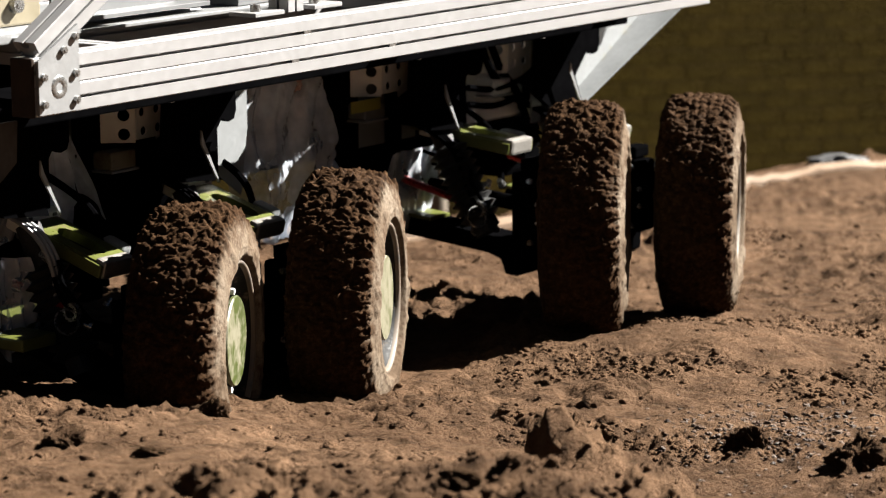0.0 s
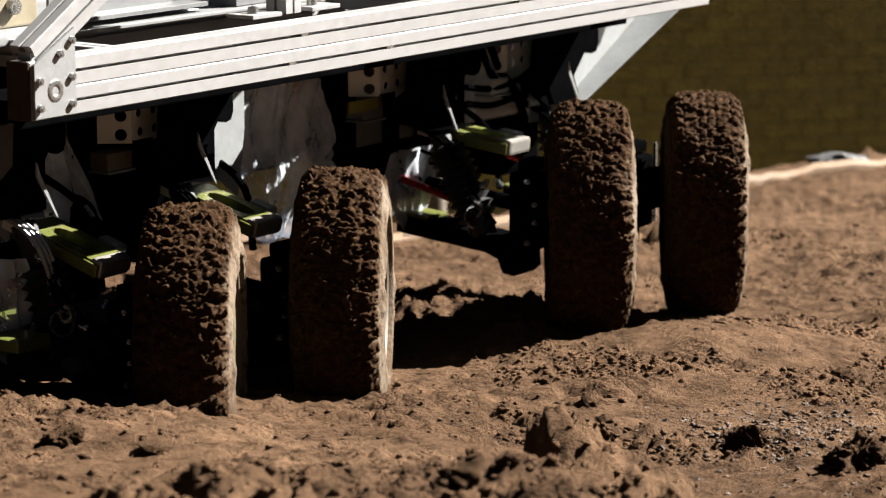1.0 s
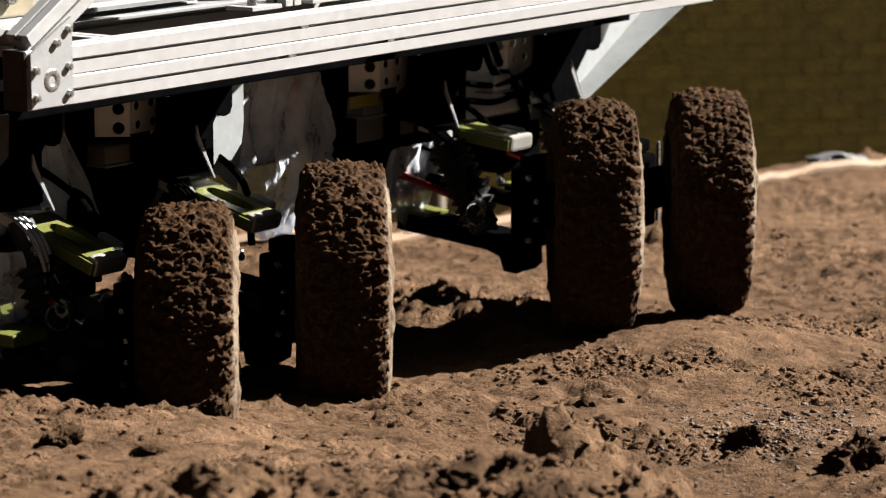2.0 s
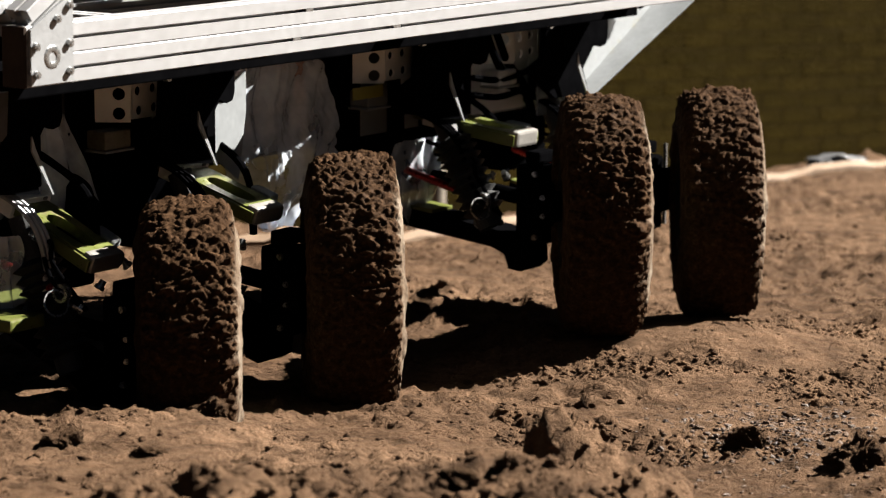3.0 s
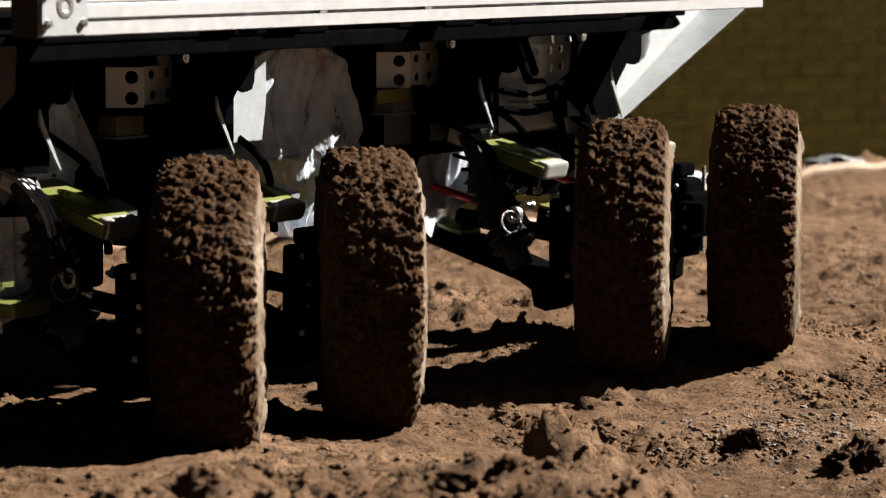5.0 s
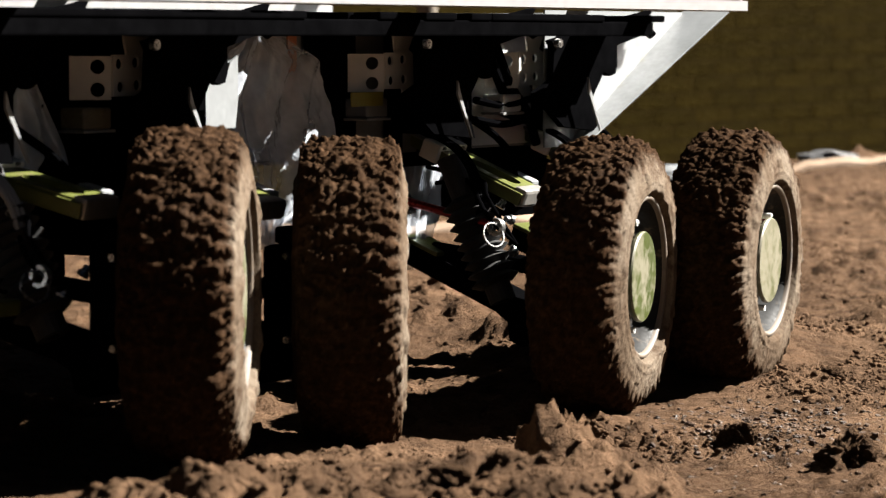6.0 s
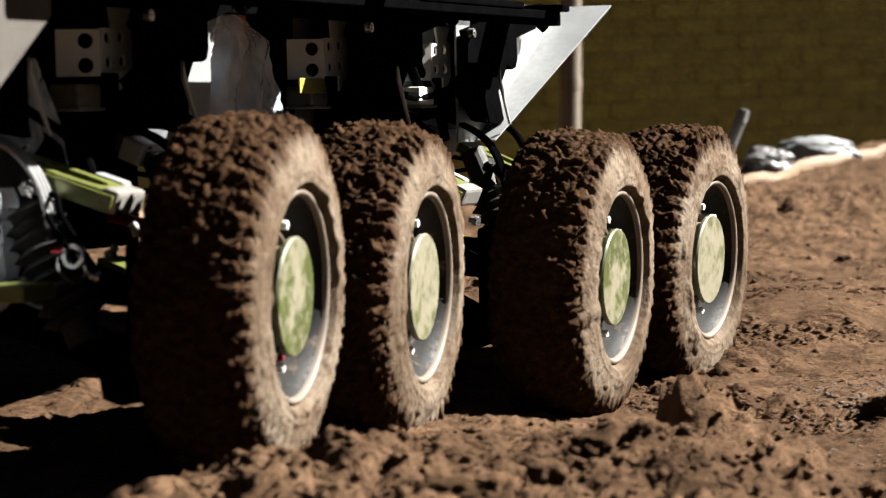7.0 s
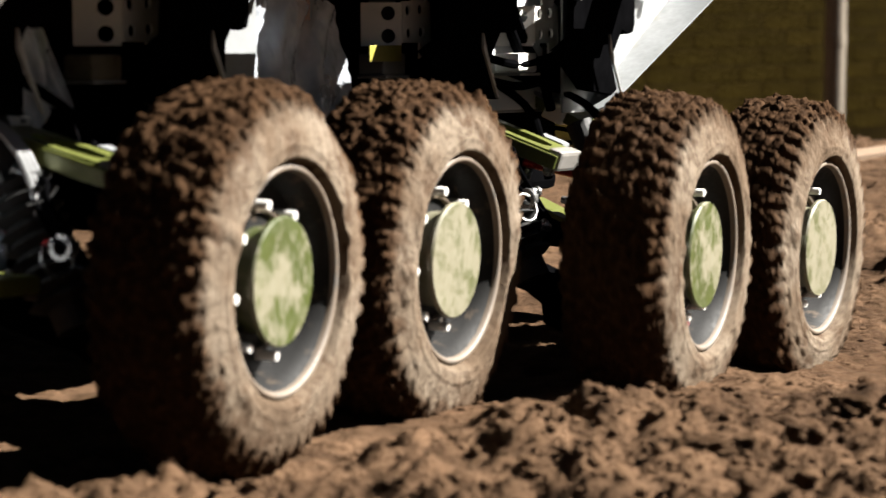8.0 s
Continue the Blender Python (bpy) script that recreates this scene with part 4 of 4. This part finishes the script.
def clod_mesh(seed, detail=2, spread=0.45):
    """A jagged lump of earth about one across."""
    bm = bmesh.new()
    bmesh.ops.create_icosphere(bm, subdivisions=detail, radius=0.5)
    for v in bm.verts:
        q = Vector((v.co.x * 2.6, v.co.y * 2.6, v.co.z * 1.3)) + Vector((seed * 1.7, seed * 0.9, 0))
        k = 1 + spread * noise.noise(q * 0.9) + 0.9 * spread * (0.35 - abs(noise.noise(q * 1.9))) + 0.55 * spread * (0.3 - abs(noise.noise(q * 4.1)))
        k += 0.35 * spread * noise.noise(q * 8.5)
        v.co *= max(0.25, k)
        v.co.z *= 0.75
    me = bpy.data.meshes.new("clod")
    bm.to_mesh(me)
    bm.free()
    return me


TYRES = [tyre_mesh(1), tyre_mesh(2)]
wheels = []
for i in range(4):
    rimbm = revolve([(0.066, 0.139), (0.071, 0.134), (0.066, 0.127), (0.048, 0.119), (0.032, 0.113), (0.030, 0.100), (0.032, 0.050), (0.032, 0.0),
                     (0.010, 0.0), (0.010, 0.05), (0.0, 0.10), (-0.03, 0.118), (-0.066, 0.131), (-0.072, 0.137), (-0.066, 0.141)], 64)
    wheel = smooth(part("wheel", rimbm, RIM, rover, "steel wheel rim in a muddy tyre"), 35)
    lip = revolve([(0.0655, 0.1272), (0.0715, 0.1285), (0.0745, 0.1312), (0.0742, 0.1350), (0.067, 0.139)], 64)
    smooth(part("rim_lip", lip, LIP, wheel, "pale mud-filmed rim lip"), 60)
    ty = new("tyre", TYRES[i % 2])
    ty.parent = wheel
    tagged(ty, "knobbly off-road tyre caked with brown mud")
    cap = revolve([(0.030, 0.062), (0.060, 0.064), (0.062, 0.0755), (0.067, 0.0765), (0.070, 0.0745), (0.071, 0.0)], 48)
    smooth(part("hub_cover", cap, HUBGREEN if i in (0, 2) else HUBPALE, wheel, "green hub cover smeared with mud" if i in (0, 2) else "pale green hub cover smeared with mud"), 35)
    for k in range(8):
        a = 2 * math.pi * (k + 0.3) / 8
        smooth(part("lug_bolt", bolt(bmesh.new(), (0.028, 0.090 * math.cos(a), 0.090 * math.sin(a)), (1, 0, 0), 0.0062, 0.028), LIFTED_PLATE, wheel))
    part("valve_mark", box(bmesh.new(), (0.030, -0.006, 0.100), (0.037, 0.006, 0.111), 0.001), RED, wheel, "red valve cap")
    ring = revolve([(0.030, 0.079), (0.038, 0.080), (0.039, 0.083), (0.030, 0.085)], 48)
    smooth(part("hub_ring", ring, LIP, wheel, "mud-filmed ring round the hub"), 40)
    part("valve_mark", box(bmesh.new(), (0.031, 0.084, -0.010), (0.042, 0.095, 0.008), 0.002), RED, wheel, "red valve cap")
    wheels.append(wheel)


# ---------------------------------------------------------------- clods of earth
def crumbs(name, spots, material, detail):
    """Many small lumps of earth in one mesh; spots are (x, y, size)."""
    shapes = []
    for k in range(7):
        me = clod_mesh(k + 3.3, detail, 0.85 if detail > 1 else 0.5)
        co = np.array([v.co[:] for v in me.vertices])
        fa = np.array([p.vertices[:] for p in me.polygons])
        shapes.append((co, fa))
        bpy.data.meshes.remove(me)
    rng = np.random.RandomState(8)
    zs = ground_height(np.array([p[0] for p in spots]), np.array([p[1] for p in spots]))
    vs, fs, n = [], [], 0
    for (x, y, d), z in zip(spots, zs):
        co, fa = shapes[rng.randint(7)]
        a = rng.uniform(0, 6.283)
        c, s = math.cos(a), math.sin(a)
        rot = np.array([[c, -s, 0], [s, c, 0], [0, 0, rng.uniform(0.7, 1.1)]])
        vs.append(co @ rot.T * d + (x, y, z - 0.10 * d))
        fs.append(fa + n)
        n += len(co)
    me = bpy.data.meshes.new(name)
    me.from_pydata(np.concatenate(vs), [], np.concatenate(fs))
    me.polygons.foreach_set("use_smooth", [True] * len(me.polygons))
    me.materials.append(material)
    return new(name, me)


rng = np.random.RandomState(5)
small, mid_size, wet_spots = [], [], []
while len(small) < 8200:
    y = 2.75 + 5.0 * rng.rand() ** 1.25
    x = rng.uniform(-1.0, 1.0) * (0.30 * y)
    thick = float(fbm(np.array([x]), np.array([y]), 0.6, 3, 11)[0])
    flat = x < -0.1 and 3.2 < y < 4.2
    if rng.rand() > (0.05 if flat else 0.12) + 1.5 * max(0, thick - 0.02) * (0.3 if flat else 1) + (0.45 if y < 3.75 and x > -0.58 + 0.95 * (y - 3.1) else 0):
        continue
    d = 0.0050 / (rng.rand() + 0.045) ** 0.72
    if x > 0.34 and 3.95 < y < 4.65 and rng.rand() < 0.8:
        wet_spots.append((x, y, min(d, 0.009)))
    elif d < 0.022:
        small.append((x, y, d))
    elif y < 6.5 and d < 0.05 and rng.rand() < 0.25:
        mid_size.append((x, y, d))
for k in range(900):
    wet_spots.append((0.55 + 0.09 * rng.randn(), 4.52 + 0.13 * rng.randn(), 0.003 + 0.007 * rng.rand() ** 2))
for k in range(2200):
    y = rng.uniform(2.85, 3.75)
    x = rng.uniform(-0.13, 0.17) * y
    small.append((x, y, 0.005 + 0.016 * rng.rand() ** 2))
for k in range(9000):
    y = 2.8 + 4.6 * rng.rand() ** 1.2
    x = rng.uniform(-0.27, 0.27) * y
    if rng.rand() < 0.15 + 3 * max(0, float(fbm(np.array([x]), np.array([y]), 0.22, 3, 83)[0])):
        small.append((x, y, 0.0040 + 0.011 * rng.rand() ** 2.2))
while len(small) < 19500:
    y = rng.uniform(4.0, 5.9)
    x = rng.uniform(0.02, 0.20) * y
    if rng.rand() < 4 * max(0, float(fbm(np.array([x]), np.array([y]), 0.22, 3, 83)[0]) - 0.05):
        small.append((x, y, 0.005 + 0.011 * rng.rand() ** 1.8))
tagged(crumbs("earth_crumbs", small, CLOD, 1), "loose crumbs of brown earth on the mud", "earth crumbs", kind="stuff")
tagged(crumbs("earth_clods", mid_size, CLOD, 3), "small clods of brown earth on the mud", "earth clods", kind="stuff")
tagged(crumbs("wet_clods", wet_spots, WETMUD, 3), "wet dark clods glinting in the sun", "wet clods", kind="stuff")

BIG = [clod_mesh(k * 2.7 + 1.0, 5, 0.80) for k in range(5)]
for me in BIG:
    me.materials.append(CLOD)
    me.polygons.foreach_set("use_smooth", [True] * len(me.polygons))
spots = [(-0.36, 4.30, 0.050), (0.27, 3.60, 0.08), (0.49, 4.42, 0.07), (0.64, 4.28, 0.10), (0.02, 3.42, 0.045), (-0.28, 3.33, 0.07), (0.40, 3.38, 0.10), (0.60, 3.55, 0.09),
         (0.12, 3.20, 0.09), (-0.16, 3.18, 0.08), (-0.55, 4.05, 0.05), (-0.42, 3.98, 0.045), (0.16, 4.62, 0.05), (0.24, 4.50, 0.05), (0.72, 5.05, 0.05), (0.80, 4.70, 0.06)]
for k, (x, y, d) in enumerate(spots):
    c = new("clod", BIG[k % 5])
    c.matrix_world = pose(x, y, gz(x, y) - 0.02 * d, 0, 0, 77 * k) @ Matrix.Diagonal((d * 0.9, d * 0.8, d * (0.6 if k > 3 else 1.0), 1))
    tagged(c, "broken clod of brown earth lying on the mud", "clod", "clods before the rover")


# ---------------------------------------------------------------- what moves
def motions():
    times = [k * 0.25 for k in range(33)]
    walk(rover, [(t, body_pose(t)) for t in times])
    for i in range(4):
        spin, last = 70.0 * i, None
        rows, up, low, car, dam = [], [], [], [], []
        for t in times:
            w = wheel_world(i, t)
            if last is not None:
                step_on = w.translation - last
                ahead = -(w.to_3x3() @ Vector((0, 1, 0)))
                spin += math.degrees(step_on.dot(ahead) / RADIUS)
            last = w.translation.copy()
            b = body_pose(t).inverted()
            local = b @ w
            rows.append((t, local @ pose(0, 0, 0, spin)))
            z = local.translation.z
            X = ARM_X[i]
            a1 = math.degrees(math.asin(max(-0.9, min(0.9, (z + 0.120 - PIVOT_UP[1]) / 0.285))))
            up.append((t, pose(X, *PIVOT_UP, -a1)))
            a2 = math.degrees(math.asin(max(-0.9, min(0.9, (z - 0.085 - PIVOT_LOW[1]) / 0.265))))
            low.append((t, pose(X, *PIVOT_LOW, -a2)))
            car.append((t, pose(X, -0.205, z, 0, 0, 0)))
            dam.append((t, look((X - 0.055, -0.13, z - 0.03), (X - 0.055, 0.02, -0.06)) @ pose(0, 0, 0, 0, 180, 0)))
        walk(wheels[i], rows)
        walk(arms[i], up)
        walk(lowers[i], low)
        walk(carriers[i], car)
        walk(dampers[i], dam)


motions()
